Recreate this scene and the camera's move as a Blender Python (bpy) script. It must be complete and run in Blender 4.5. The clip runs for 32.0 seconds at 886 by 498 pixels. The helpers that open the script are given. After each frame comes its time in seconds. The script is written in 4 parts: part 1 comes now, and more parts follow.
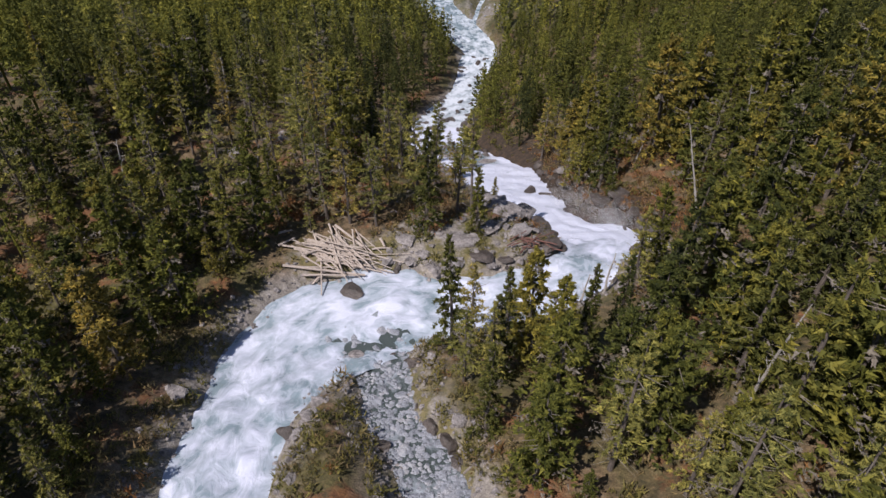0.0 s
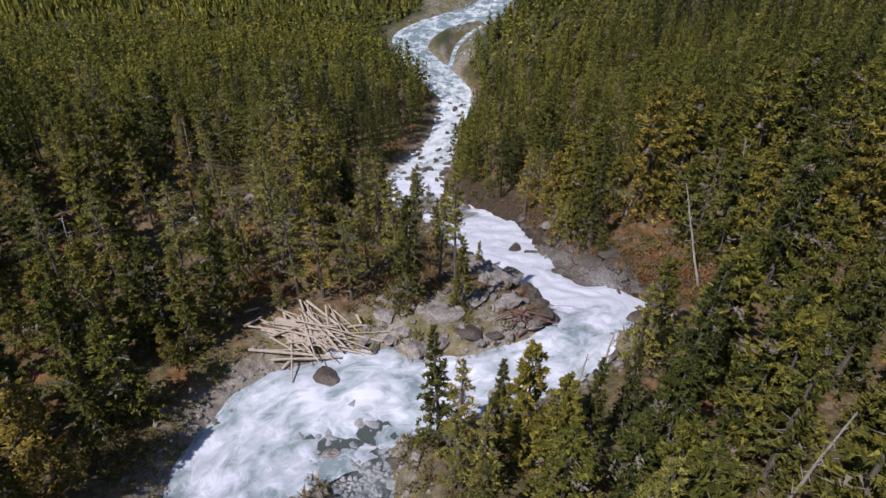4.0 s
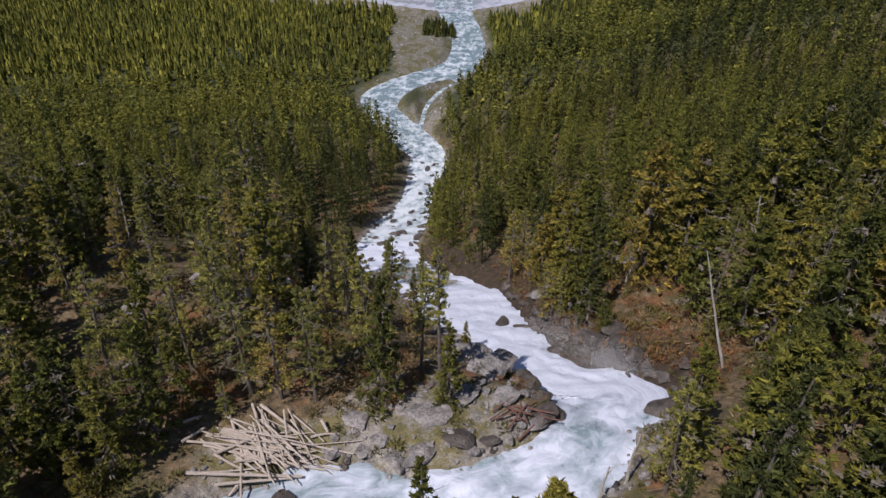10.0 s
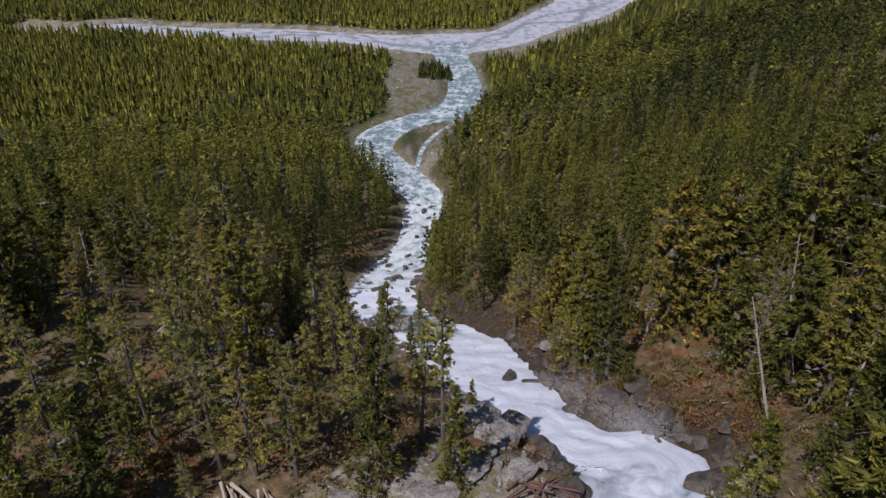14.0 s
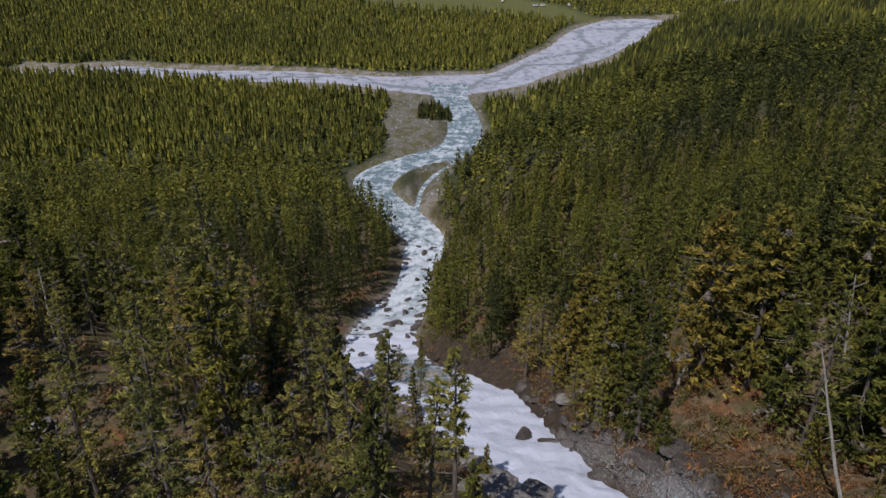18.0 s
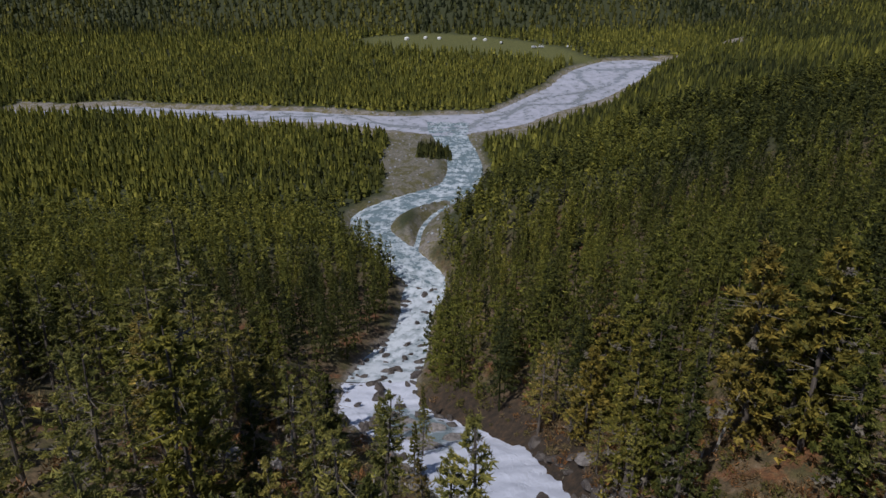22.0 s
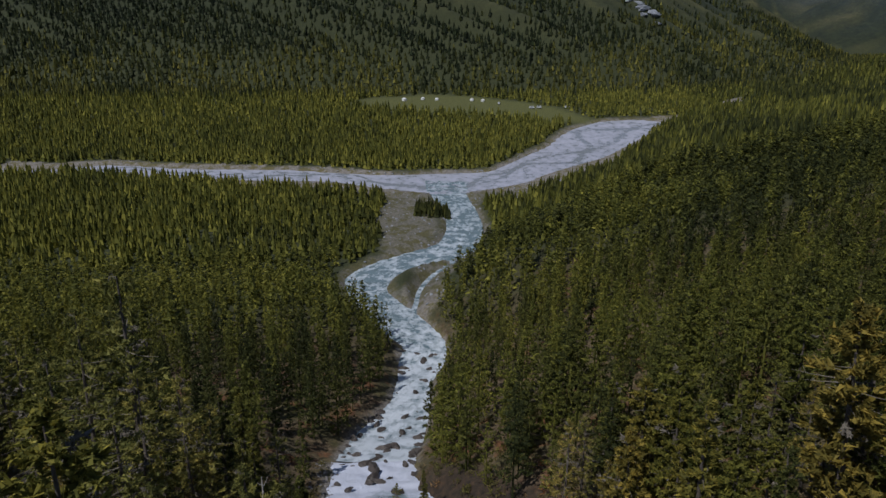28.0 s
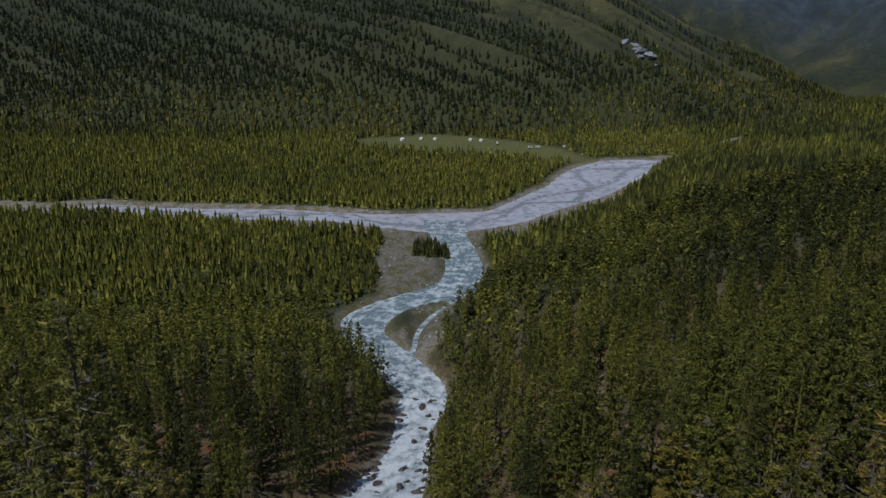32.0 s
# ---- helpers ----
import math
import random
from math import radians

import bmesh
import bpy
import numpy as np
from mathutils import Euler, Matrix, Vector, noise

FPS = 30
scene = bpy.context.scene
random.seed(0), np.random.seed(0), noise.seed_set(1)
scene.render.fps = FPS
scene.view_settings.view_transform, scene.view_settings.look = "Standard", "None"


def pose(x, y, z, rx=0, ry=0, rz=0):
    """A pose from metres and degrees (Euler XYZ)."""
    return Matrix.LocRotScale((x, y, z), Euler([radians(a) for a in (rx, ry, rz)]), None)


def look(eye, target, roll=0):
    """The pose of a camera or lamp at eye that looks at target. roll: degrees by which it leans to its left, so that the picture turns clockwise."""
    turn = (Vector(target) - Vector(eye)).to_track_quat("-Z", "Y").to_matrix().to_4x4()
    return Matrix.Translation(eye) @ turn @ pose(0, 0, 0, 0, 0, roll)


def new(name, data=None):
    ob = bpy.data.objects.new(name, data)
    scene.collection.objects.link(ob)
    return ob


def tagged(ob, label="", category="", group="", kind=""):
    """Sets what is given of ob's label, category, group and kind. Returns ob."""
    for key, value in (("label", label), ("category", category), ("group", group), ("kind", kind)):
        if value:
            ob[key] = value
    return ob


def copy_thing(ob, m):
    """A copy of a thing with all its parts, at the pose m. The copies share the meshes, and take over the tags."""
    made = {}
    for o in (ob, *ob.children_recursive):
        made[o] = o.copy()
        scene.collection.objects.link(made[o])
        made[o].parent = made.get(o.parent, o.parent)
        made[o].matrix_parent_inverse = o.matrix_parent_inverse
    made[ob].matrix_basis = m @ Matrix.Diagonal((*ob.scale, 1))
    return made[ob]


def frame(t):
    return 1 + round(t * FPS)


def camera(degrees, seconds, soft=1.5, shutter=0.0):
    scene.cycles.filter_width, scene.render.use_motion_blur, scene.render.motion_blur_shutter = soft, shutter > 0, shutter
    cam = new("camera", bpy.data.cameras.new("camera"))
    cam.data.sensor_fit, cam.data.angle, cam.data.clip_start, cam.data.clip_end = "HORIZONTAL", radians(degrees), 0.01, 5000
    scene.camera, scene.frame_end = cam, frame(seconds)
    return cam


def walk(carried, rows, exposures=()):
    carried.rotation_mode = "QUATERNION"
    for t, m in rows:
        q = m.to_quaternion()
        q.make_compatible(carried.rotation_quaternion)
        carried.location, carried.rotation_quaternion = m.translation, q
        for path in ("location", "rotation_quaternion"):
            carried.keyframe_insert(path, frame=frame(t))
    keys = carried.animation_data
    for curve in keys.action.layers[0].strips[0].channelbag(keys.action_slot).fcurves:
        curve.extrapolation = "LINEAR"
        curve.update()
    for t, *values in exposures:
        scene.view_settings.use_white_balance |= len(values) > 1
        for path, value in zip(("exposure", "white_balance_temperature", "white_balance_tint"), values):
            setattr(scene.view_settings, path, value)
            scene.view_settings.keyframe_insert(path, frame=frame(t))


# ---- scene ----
cam = camera(65.0, 32.0)
EXPOSURES = [(0.0, 0.26, 6250, 17), (9.0, 0.14, 6200, 16), (16.0, -0.14, 6150, 14), (24.0, -0.54, 6000, 11), (32.0, -0.74, 5850, 9)]
ROWS = [
    (0, -0.00, 0.00, 145.00, 0.00, -41.00),
    (1, -0.07, 2.70, 144.59, -0.52, -40.24),
    (2, -0.13, 5.39, 144.18, -1.06, -39.51),
    (3, -0.18, 8.07, 143.77, -1.62, -38.70),
    (3.5, -0.21, 9.40, 143.55, -1.90, -38.30),
    (5.5, -0.27, 14.47, 142.16, -3.02, -36.89),
    (6, -0.29, 15.74, 141.61, -3.29, -36.52),
    (7, -0.33, 18.29, 140.39, -3.84, -35.77),
    (8, -0.42, 20.89, 139.03, -4.30, -34.94),
    (9, -0.53, 23.54, 137.55, -4.65, -34.08),
    (10, -0.60, 26.19, 135.98, -4.95, -33.21),
    (11, -0.64, 28.86, 134.36, -5.16, -32.30),
    (12, -0.63, 31.50, 132.72, -5.31, -31.39),
    (13, -0.61, 34.12, 131.08, -5.38, -30.47),
    (14, -0.60, 36.73, 129.47, -5.41, -29.52),
    (14.5, -0.60, 38.03, 128.68, -5.43, -29.07),
    (16.5, -0.79, 43.15, 125.71, -5.54, -27.16),
    (17, -0.84, 44.42, 125.02, -5.56, -26.77),
    (18, -0.95, 46.99, 123.66, -5.62, -25.95),
    (19, -1.03, 49.56, 122.36, -5.67, -25.09),
    (20, -1.08, 52.15, 121.10, -5.73, -24.23),
    (21, -1.12, 54.75, 119.87, -5.79, -23.38),
    (22, -1.17, 57.38, 118.65, -5.83, -22.53),
    (23, -1.21, 60.04, 117.44, -5.89, -21.67),
    (24, -1.21, 62.71, 116.23, -5.95, -20.81),
    (25, -1.17, 65.37, 115.06, -6.00, -19.97),
    (25.5, -1.14, 66.69, 114.49, -6.03, -19.54),
    (27.5, -0.97, 71.70, 112.60, -6.12, -17.84),
    (28, -0.91, 72.92, 112.18, -6.14, -17.42),
    (29, -0.78, 75.34, 111.37, -6.18, -16.58),
    (30, -0.69, 77.72, 110.53, -6.24, -15.74),
    (31, -0.63, 80.07, 109.67, -6.30, -14.88),
    (32, -0.60, 82.41, 108.81, -6.34, -14.04),
]
walk(cam, [(t, pose(x, y, z, 90 + pitch, 0, yaw)) for t, x, y, z, yaw, pitch in ROWS], EXPOSURES)

# ---- world and sun ----
SUN_TURN, SUN_HIGH = 223.0, 55.0        # compass degrees from +y towards +x, and height
world = bpy.data.worlds.new("sky")
scene.world = world
world.use_nodes = True
wn = world.node_tree
sky = wn.nodes.new("ShaderNodeTexSky")
sky.sky_type, sky.sun_disc = "NISHITA", False
sky.sun_elevation, sky.sun_rotation = radians(SUN_HIGH), radians(SUN_TURN)
sky.altitude, sky.dust_density = 1500, 1.0
wn.nodes["Background"].inputs["Strength"].default_value = 0.08
wn.links.new(sky.outputs[0], wn.nodes["Background"].inputs["Color"])
sun = new("sun", bpy.data.lights.new("sun", "SUN"))
sun.data.energy, sun.data.angle, sun.data.color = 4.25, radians(0.6), (1.0, 0.95, 0.87)
_a, _e = radians(SUN_TURN), radians(SUN_HIGH)
sun.matrix_world = look((0, 0, 0), (-math.sin(_a) * math.cos(_e), -math.cos(_a) * math.cos(_e), -math.sin(_e)))


# ---- materials ----
def nodes_of(name, rough=0.85):
    m = bpy.data.materials.new(name)
    m.use_nodes = True
    b = m.node_tree.nodes["Principled BSDF"]
    b.inputs["Roughness"].default_value = rough
    return m, m.node_tree, b


def link(nt, a, b):
    nt.links.new(a, b)


def nd(nt, kind, **values):
    n = nt.nodes.new(kind)
    for k, v in values.items():
        n.inputs[k.replace("_", " ")].default_value = v
    return n


def ramp(nt, src, stops):
    r = nt.nodes.new("ShaderNodeValToRGB")
    els = r.color_ramp.elements
    els[0].position, els[0].color = stops[0][0], (*stops[0][1], 1)
    els[1].position, els[1].color = stops[-1][0], (*stops[-1][1], 1)
    for p, c in stops[1:-1]:
        e = els.new(p)
        e.color = (*c, 1)
    link(nt, src, r.inputs[0])
    return r.outputs[0]


def mix(nt, fac, a, b, mode="MIX"):
    m = nt.nodes.new("ShaderNodeMix")
    m.data_type, m.blend_type = "RGBA", mode
    for sock, v in ((m.inputs[0], fac), (m.inputs[6], a), (m.inputs[7], b)):
        if isinstance(v, (int, float)):
            sock.default_value = v
        elif isinstance(v, tuple):
            sock.default_value = (*v, 1)
        else:
            link(nt, v, sock)
    return m.outputs[2]


def grain(nt, scale, detail=4.0, rough=0.6, world=True, stretch=None):
    n = nd(nt, "ShaderNodeTexNoise", Scale=scale, Detail=detail, Roughness=rough)
    src = nt.nodes.new("ShaderNodeNewGeometry").outputs["Position"] if world else nt.nodes.new("ShaderNodeTexCoord").outputs["Object"]
    if stretch:
        mp = nt.nodes.new("ShaderNodeMapping")
        mp.inputs["Scale"].default_value = stretch[:3]
        if len(stretch) > 3:
            mp.inputs["Rotation"].default_value = (0, 0, radians(stretch[3]))
        link(nt, src, mp.inputs[0])
        src = mp.outputs[0]
    link(nt, src, n.inputs["Vector"])
    return n.outputs[0]


def bump(nt, b, height, strength=0.5, dist=0.1):
    n = nd(nt, "ShaderNodeBump", Strength=strength, Distance=dist)
    link(nt, height, n.inputs["Height"])
    link(nt, n.outputs[0], b.inputs["Normal"])


def speckled(name, stops, scale, scale2=None, rough=0.85, strength=0.6, dist=0.1, world=True, stretch=None):
    """A surface of two noises laid over one another, with relief."""
    m, nt, b = nodes_of(name, rough)
    n1 = grain(nt, scale, 6, 0.65, world, stretch)
    col = ramp(nt, n1, stops)
    n2 = grain(nt, scale2 or scale * 9, 4, 0.6, world, stretch)
    dark = ramp(nt, n2, [(0.3, (0.55, 0.55, 0.55)), (0.7, (1.25, 1.25, 1.25))])
    col = mix(nt, 1.0, col, dark, "MULTIPLY")
    link(nt, col, b.inputs["Base Color"])
    bump(nt, b, n2, strength, dist)
    return m


def foliage(name, colours, by_object):
    """Needles: colour from tree to tree and from spray to spray, a little light let through."""
    m, nt, b = nodes_of(name, 0.7)
    if by_object:
        rnd = nt.nodes.new("ShaderNodeObjectInfo").outputs["Random"]
    else:
        at = nt.nodes.new("ShaderNodeAttribute")
        at.attribute_name = "tint"
        rnd = at.outputs["Fac"]
    col = ramp(nt, rnd, colours)
    isl = nt.nodes.new("ShaderNodeNewGeometry").outputs["Random Per Island"]
    col = mix(nt, 1.0, col, ramp(nt, isl, [(0.0, (0.42, 0.46, 0.45)), (0.5, (0.88, 0.9, 0.86)), (0.85, (1.38, 1.32, 1.2)), (1.0, (1.8, 1.7, 1.5))]), "MULTIPLY")
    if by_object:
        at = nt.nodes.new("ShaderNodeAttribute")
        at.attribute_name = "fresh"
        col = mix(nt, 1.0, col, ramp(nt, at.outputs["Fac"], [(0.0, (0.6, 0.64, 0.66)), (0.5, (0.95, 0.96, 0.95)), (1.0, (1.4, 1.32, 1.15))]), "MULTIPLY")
    link(nt, col, b.inputs["Base Color"])
    tr = nt.nodes.new("ShaderNodeBsdfTranslucent")
    link(nt, col, tr.inputs["Color"])
    ms = nd(nt, "ShaderNodeMixShader", Fac=0.36)
    link(nt, b.outputs[0], ms.inputs[1])
    link(nt, tr.outputs[0], ms.inputs[2])
    link(nt, ms.outputs[0], nt.nodes["Material Output"].inputs["Surface"])
    b.inputs["Specular IOR Level"].default_value = 0.2
    return m


GREENS = [(0.0, (0.058, 0.066, 0.022)), (0.25, (0.105, 0.108, 0.028)), (0.55, (0.172, 0.174, 0.036)), (0.8, (0.235, 0.222, 0.044)), (1.0, (0.29, 0.22, 0.055))]
# dark slope conifers, with cloud shade put into the colour
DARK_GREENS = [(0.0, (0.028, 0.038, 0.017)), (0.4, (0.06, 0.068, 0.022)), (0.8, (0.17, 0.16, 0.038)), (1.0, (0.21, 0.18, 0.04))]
pine_needles = foliage("pine_needles", [(0.0, (0.075, 0.085, 0.022)), (0.5, (0.135, 0.138, 0.03)), (0.85, (0.20, 0.182, 0.038)), (1.0, (0.25, 0.19, 0.045))], True)
spruce_needles = foliage("spruce_needles", [(0.0, (0.065, 0.074, 0.023)), (0.6, (0.14, 0.138, 0.032)), (1.0, (0.22, 0.19, 0.042))], True)
larch_needles = foliage("larch_needles", [(0.0, (0.17, 0.17, 0.055)), (0.5, (0.24, 0.23, 0.068)), (0.85, (0.29, 0.26, 0.075)), (1.0, (0.32, 0.24, 0.07))], True)
NEEDLES = {"stone_pine": pine_needles, "spruce": spruce_needles, "larch": larch_needles, "tall_larch": larch_needles}
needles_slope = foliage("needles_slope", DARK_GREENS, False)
needles_far = foliage("needles_far", GREENS, False)
bark = speckled("bark", [(0.3, (0.07, 0.055, 0.045)), (0.7, (0.2, 0.165, 0.14))], 3.0, 18, stretch=(1, 1, 0.2))
dead_wood = speckled("dead_wood", [(0.3, (0.27, 0.24, 0.21)), (0.7, (0.5, 0.46, 0.41))], 1.2, 14, stretch=(1, 1, 0.25))
twigs = speckled("twigs", [(0.3, (0.11, 0.092, 0.07)), (0.7, (0.25, 0.215, 0.17))], 0.6, 9)
wet_wood = speckled("wet_wood", [(0.3, (0.10, 0.045, 0.035)), (0.7, (0.22, 0.11, 0.085))], 0.8, 10, world=False, stretch=(1, 6, 6))
old_wood = speckled("old_wood", [(0.3, (0.16, 0.135, 0.11)), (0.7, (0.34, 0.29, 0.25))], 0.8, 10, world=False, stretch=(1, 6, 6))
log_wood = speckled("log_wood", [(0.3, (0.36, 0.29, 0.24)), (0.7, (0.62, 0.53, 0.46))], 0.8, 10, world=False, stretch=(1, 6, 6))
rock_mat = speckled("rock", [(0.25, (0.07, 0.06, 0.055)), (0.42, (0.19, 0.17, 0.16)), (0.56, (0.30, 0.27, 0.26)), (0.78, (0.40, 0.36, 0.34))], 0.7, 3.0, strength=1.0, dist=0.35)
wet_rock = speckled("wet_rock", [(0.3, (0.04, 0.033, 0.030)), (0.7, (0.13, 0.105, 0.090))], 0.6, 4.0, rough=0.45, strength=0.8, dist=0.25)
pale_stone = speckled("pale_stone", [(0.3, (0.16, 0.17, 0.19)), (0.5, (0.27, 0.28, 0.31)), (0.7, (0.40, 0.39, 0.40))], 0.5, 6.0, strength=0.6, dist=0.1)
shrub_mat = foliage("shrub", [(0.0, (0.12, 0.115, 0.034)), (0.35, (0.18, 0.155, 0.05)), (0.6, (0.24, 0.18, 0.10)), (0.8, (0.26, 0.115, 0.04)), (1.0, (0.30, 0.27, 0.21))], False)

# ---- the lie of the land (metres) ----
UP = 145.0
LEVEL_Y = np.array([-900, -180, 27, 45, 56, 64, 84, 90, 113, 144, 166, 198, 234, 288, 378, 468, 540, 630, 720, 860, 1200, 5000])
LEVEL_Z = np.array([-18, -54, -67.2, -70.8, -73.2, -75.2, -76.6, -78.3, -88.6, -102.6, -112.5, -125, -135, -142.2, -144, -137.7, -131.4, -123.3, -105, -84, -60, 40]) + UP
# centre line and width of each reach: x, y, width
REACHES = {
    "lower": [(-34, -170, 15), (-29, -90, 14), (-25, -30, 13), (-26, 10, 13), (-25.5, 25, 13), (-25, 38.8, 12.7), (-24.9, 45, 13.2), (-24.6, 51.2, 12.5), (-23, 58.5, 16), (-20.5, 65, 20), (-15, 71, 21), (-8, 73.5, 19), (-2, 73.6, 15), (4, 74.5, 13), (9.5, 76, 12), (16, 78.5, 12), (23, 83.5, 11.5), (25.5, 89, 10)],
    "falls": [(25.5, 89, 10), (28.8, 94, 17), (28, 98.5, 17), (24.6, 103.5, 12), (22, 109, 11.5), (20.4, 116, 13.5), (18.8, 124, 15.5), (17.4, 131, 17.2), (16.2, 139, 19.5), (14.5, 148, 22), (13.3, 158, 23.5), (10, 167, 21), (5, 178, 20), (-1, 190, 20), (-2.2, 200, 20), (-1.8, 215, 19.5)],
    "rapids": [(-1.8, 215, 19.5), (2.5, 234, 19), (6.5, 247, 15), (9, 256, 12.5), (11.3, 272, 12), (15.3, 291, 16.5), (17, 305, 16.5), (11, 322, 20), (3, 344, 19), (-3, 362, 18), (-3, 380, 22), (5, 392, 20), (24.5, 406, 20), (41, 416, 22), (49.8, 436, 22), (52.8, 463, 21), (51.6, 487, 22), (49.5, 514, 24), (52, 540, 28)],
    "braid": [(48, 410, 4), (40, 399, 3), (27, 382, 3.5), (20, 364, 3), (17, 347, 3), (14, 332, 4)],
    "side": [(-13.5, 69, 10), (-10, 65.5, 9.5), (-8, 61, 8), (-6.5, 51, 7), (-3, 45.5, 7.5), (-1, 40, 8.3), (1, 30, 8), (2, 18, 8), (0, -5, 7), (-9, -35, 6), (-20, -60, 5)],
    "main": [(-262, 588, 9), (-228, 580, 15), (-190, 586, 22), (-143, 573, 26), (-107, 568, 24), (-64, 561, 30), (-24, 553, 24), (15, 540, 34), (50, 535, 46), (91, 544, 36), (112, 563, 36), (138, 588, 44), (164, 612, 52), (188, 641, 56), (212, 662, 52), (236, 671, 42), (256, 675, 30), (268, 678, 10)],
}
REACHES = {k: np.array(v, float) for k, v in REACHES.items()}


def level(y):
    return np.interp(y, LEVEL_Y, LEVEL_Z)


def smooth_line(rows, step):
    """A reach resampled at even steps by a Catmull-Rom curve."""
    p = np.vstack([2 * rows[0] - rows[1], rows, 2 * rows[-1] - rows[-2]])
    out = []
    for i in range(1, len(p) - 2):
        n = max(2, int(np.hypot(*(p[i + 1, :2] - p[i, :2])) / step))
        for u in np.arange(n) / n:
            out.append(0.5 * (2 * p[i] + (p[i + 1] - p[i - 1]) * u + (2 * p[i - 1] - 5 * p[i] + 4 * p[i + 1] - p[i + 2]) * u * u + (3 * p[i] - p[i - 1] - 3 * p[i + 1] + p[i + 2]) * u ** 3))
    return np.array(out + [rows[-1]])


LINES = {k: smooth_line(v, 5.0) for k, v in REACHES.items()}


def to_line(x, y, line):
    """Distance from the edge of a reach; negative in the water."""
    best = np.full(x.shape, 1e9)
    for (ax, ay, aw), (bx, by, bw) in zip(line[:-1], line[1:]):
        dx, dy = bx - ax, by - ay
        u = np.clip(((x - ax) * dx + (y - ay) * dy) / (dx * dx + dy * dy + 1e-9), 0, 1)
        best = np.minimum(best, np.hypot(x - ax - u * dx, y - ay - u * dy) - 0.5 * (aw + u * (bw - aw)))
    return best


def to_water(x, y):
    d = np.full(x.shape, 1e9)
    for line in LINES.values():
        d = np.minimum(d, to_line(x, y, line))
    return d


_axis = np.vstack([LINES["lower"][:12], LINES["falls"], LINES["rapids"], [[60, 560, 1], [150, 620, 1], [240, 700, 1], [500, 900, 1]]])
_axis = _axis[np.argsort(_axis[:, 1])]


def axis_x(y):
    return np.interp(y, _axis[:, 1], _axis[:, 0])


_tab = np.random.default_rng(5).random((256, 256))


def value_noise(x, y):
    i, j = np.floor(x).astype(int), np.floor(y).astype(int)
    u, v = x - i, y - j
    u, v = u * u * (3 - 2 * u), v * v * (3 - 2 * v)
    t = lambda a, b: _tab[a % 256, b % 256]
    return (t(i, j) * (1 - u) + t(i + 1, j) * u) * (1 - v) + (t(i, j + 1) * (1 - u) + t(i + 1, j + 1) * u) * v


def fbm(x, y, octaves=4):
    s, a = 0, 0.5
    for k in range(octaves):
        s = s + a * (value_noise(x * 2 ** k + 17 * k, y * 2 ** k + 31 * k) - 0.5)
        a *= 0.5
    return s


def step(a, b, v):
    t = np.clip((v - a) / (b - a), 0, 1)
    return t * t * (3 - 2 * t)


def gully(x, y):
    """Low in the gullies that run down the slopes, high on the ribs between them."""
    return np.abs(fbm((x * 0.616 + y * 0.788) / 34, (x - y) / 900, 3)) * 2


def mountain(x, y):
    """Height of the slopes beyond the plain above their foot."""
    d1, d2 = y - 800 + 0.12 * x - 0.35 * np.maximum(x - 200, 0), -0.906 * (x - 700) + 0.423 * (y - 980)
    k = 30.0
    d = -k * np.log(np.exp(-np.clip(d1 / k, -30, 60)) + np.exp(-np.clip(d2 / k, -30, 60)) + 1e-26)
    d = np.maximum(d, 0)
    ridges = gully(x, y)
    return (0.40 + 0.07 * step(150, 400, x)) * d * (1 + 0.10 * fbm(x / 300, y / 300)) + np.minimum(d * 0.3, 42) * (ridges - 0.22) + 0.05 * d * step(0, 200, d)


def far_range(x, y):
    d = np.maximum(0.78 * x + 0.62 * y - 2150, 0)
    return 0.62 * d + np.minimum(d * 0.5, 260) * (np.abs(fbm(x / 420, y / 420, 5)) * 3 - 0.5)


def ground(x, y):
    x, y = np.asarray(x, float), np.asarray(y, float)
    w, d = level(y), to_water(x, y)
    side = x - axis_x(y)
    tl = np.interp(y, [-300, 0, 40, 66, 84, 100, 118, 140, 165, 200, 240, 300, 400, 700], [16, 12, 7, 4, 3.5, 9, 19, 26, 24, 14, 8, 3, 1.6, 1.2])
    tl = tl + np.maximum(d - 25, 0) * np.interp(y, [-300, 150, 260, 330], [0.13, 0.13, 0.06, 0.0])
    low = np.interp(y, [96, 112, 205, 235], [0, 7, 7, 0])
    left = tl * (1 - np.exp(-np.maximum(d - low, 0) / np.maximum(tl / 0.75, 1))) + 0.18 * np.clip(d, 0, low)
    gr = np.interp(y, [-300, 40, 80, 150, 260, 400, 520, 640, 800], [0.5, 0.4, 0.65, 1, 1, 1, 1, 1, 1])
    over = y - np.interp(x, REACHES["main"][:, 0], REACHES["main"][:, 1])
    gr = gr * (1 - 0.93 * np.maximum(step(-8, 12, over), step(-190, -50, over) * step(40, 70, x) * step(250, 160, x)))
    right = gr * (0.5 * np.minimum(d, 45) + 0.21 * np.clip(d - 45, 0, 400))
    right = np.maximum(right, 0) + 1.0 * step(0, 4, d)
    s = step(-6, 6, side)
    rise = left * (1 - s) + right * s
    rough = fbm(x / 22, y / 22, 4) * 3.2 * step(0, 25, d) * np.interp(y, [250, 400], [1, 0.35]) + fbm(x / 5, y / 5, 3) * 1.2 * step(0, 6, d) * np.interp(y, [250, 400], [1, 0.3])
    h = w - 0.9 + 1.5 * step(-2.5, 1.0, d) + np.where(d > 0, rise, 0) + rough
    # the valley runs on, low, past the toe of the spur
    h = h - step(250, 520, x) * step(700, 860, y) * np.maximum(w - 44, 0)
    return h + mountain(x, y) + far_range(x, y)


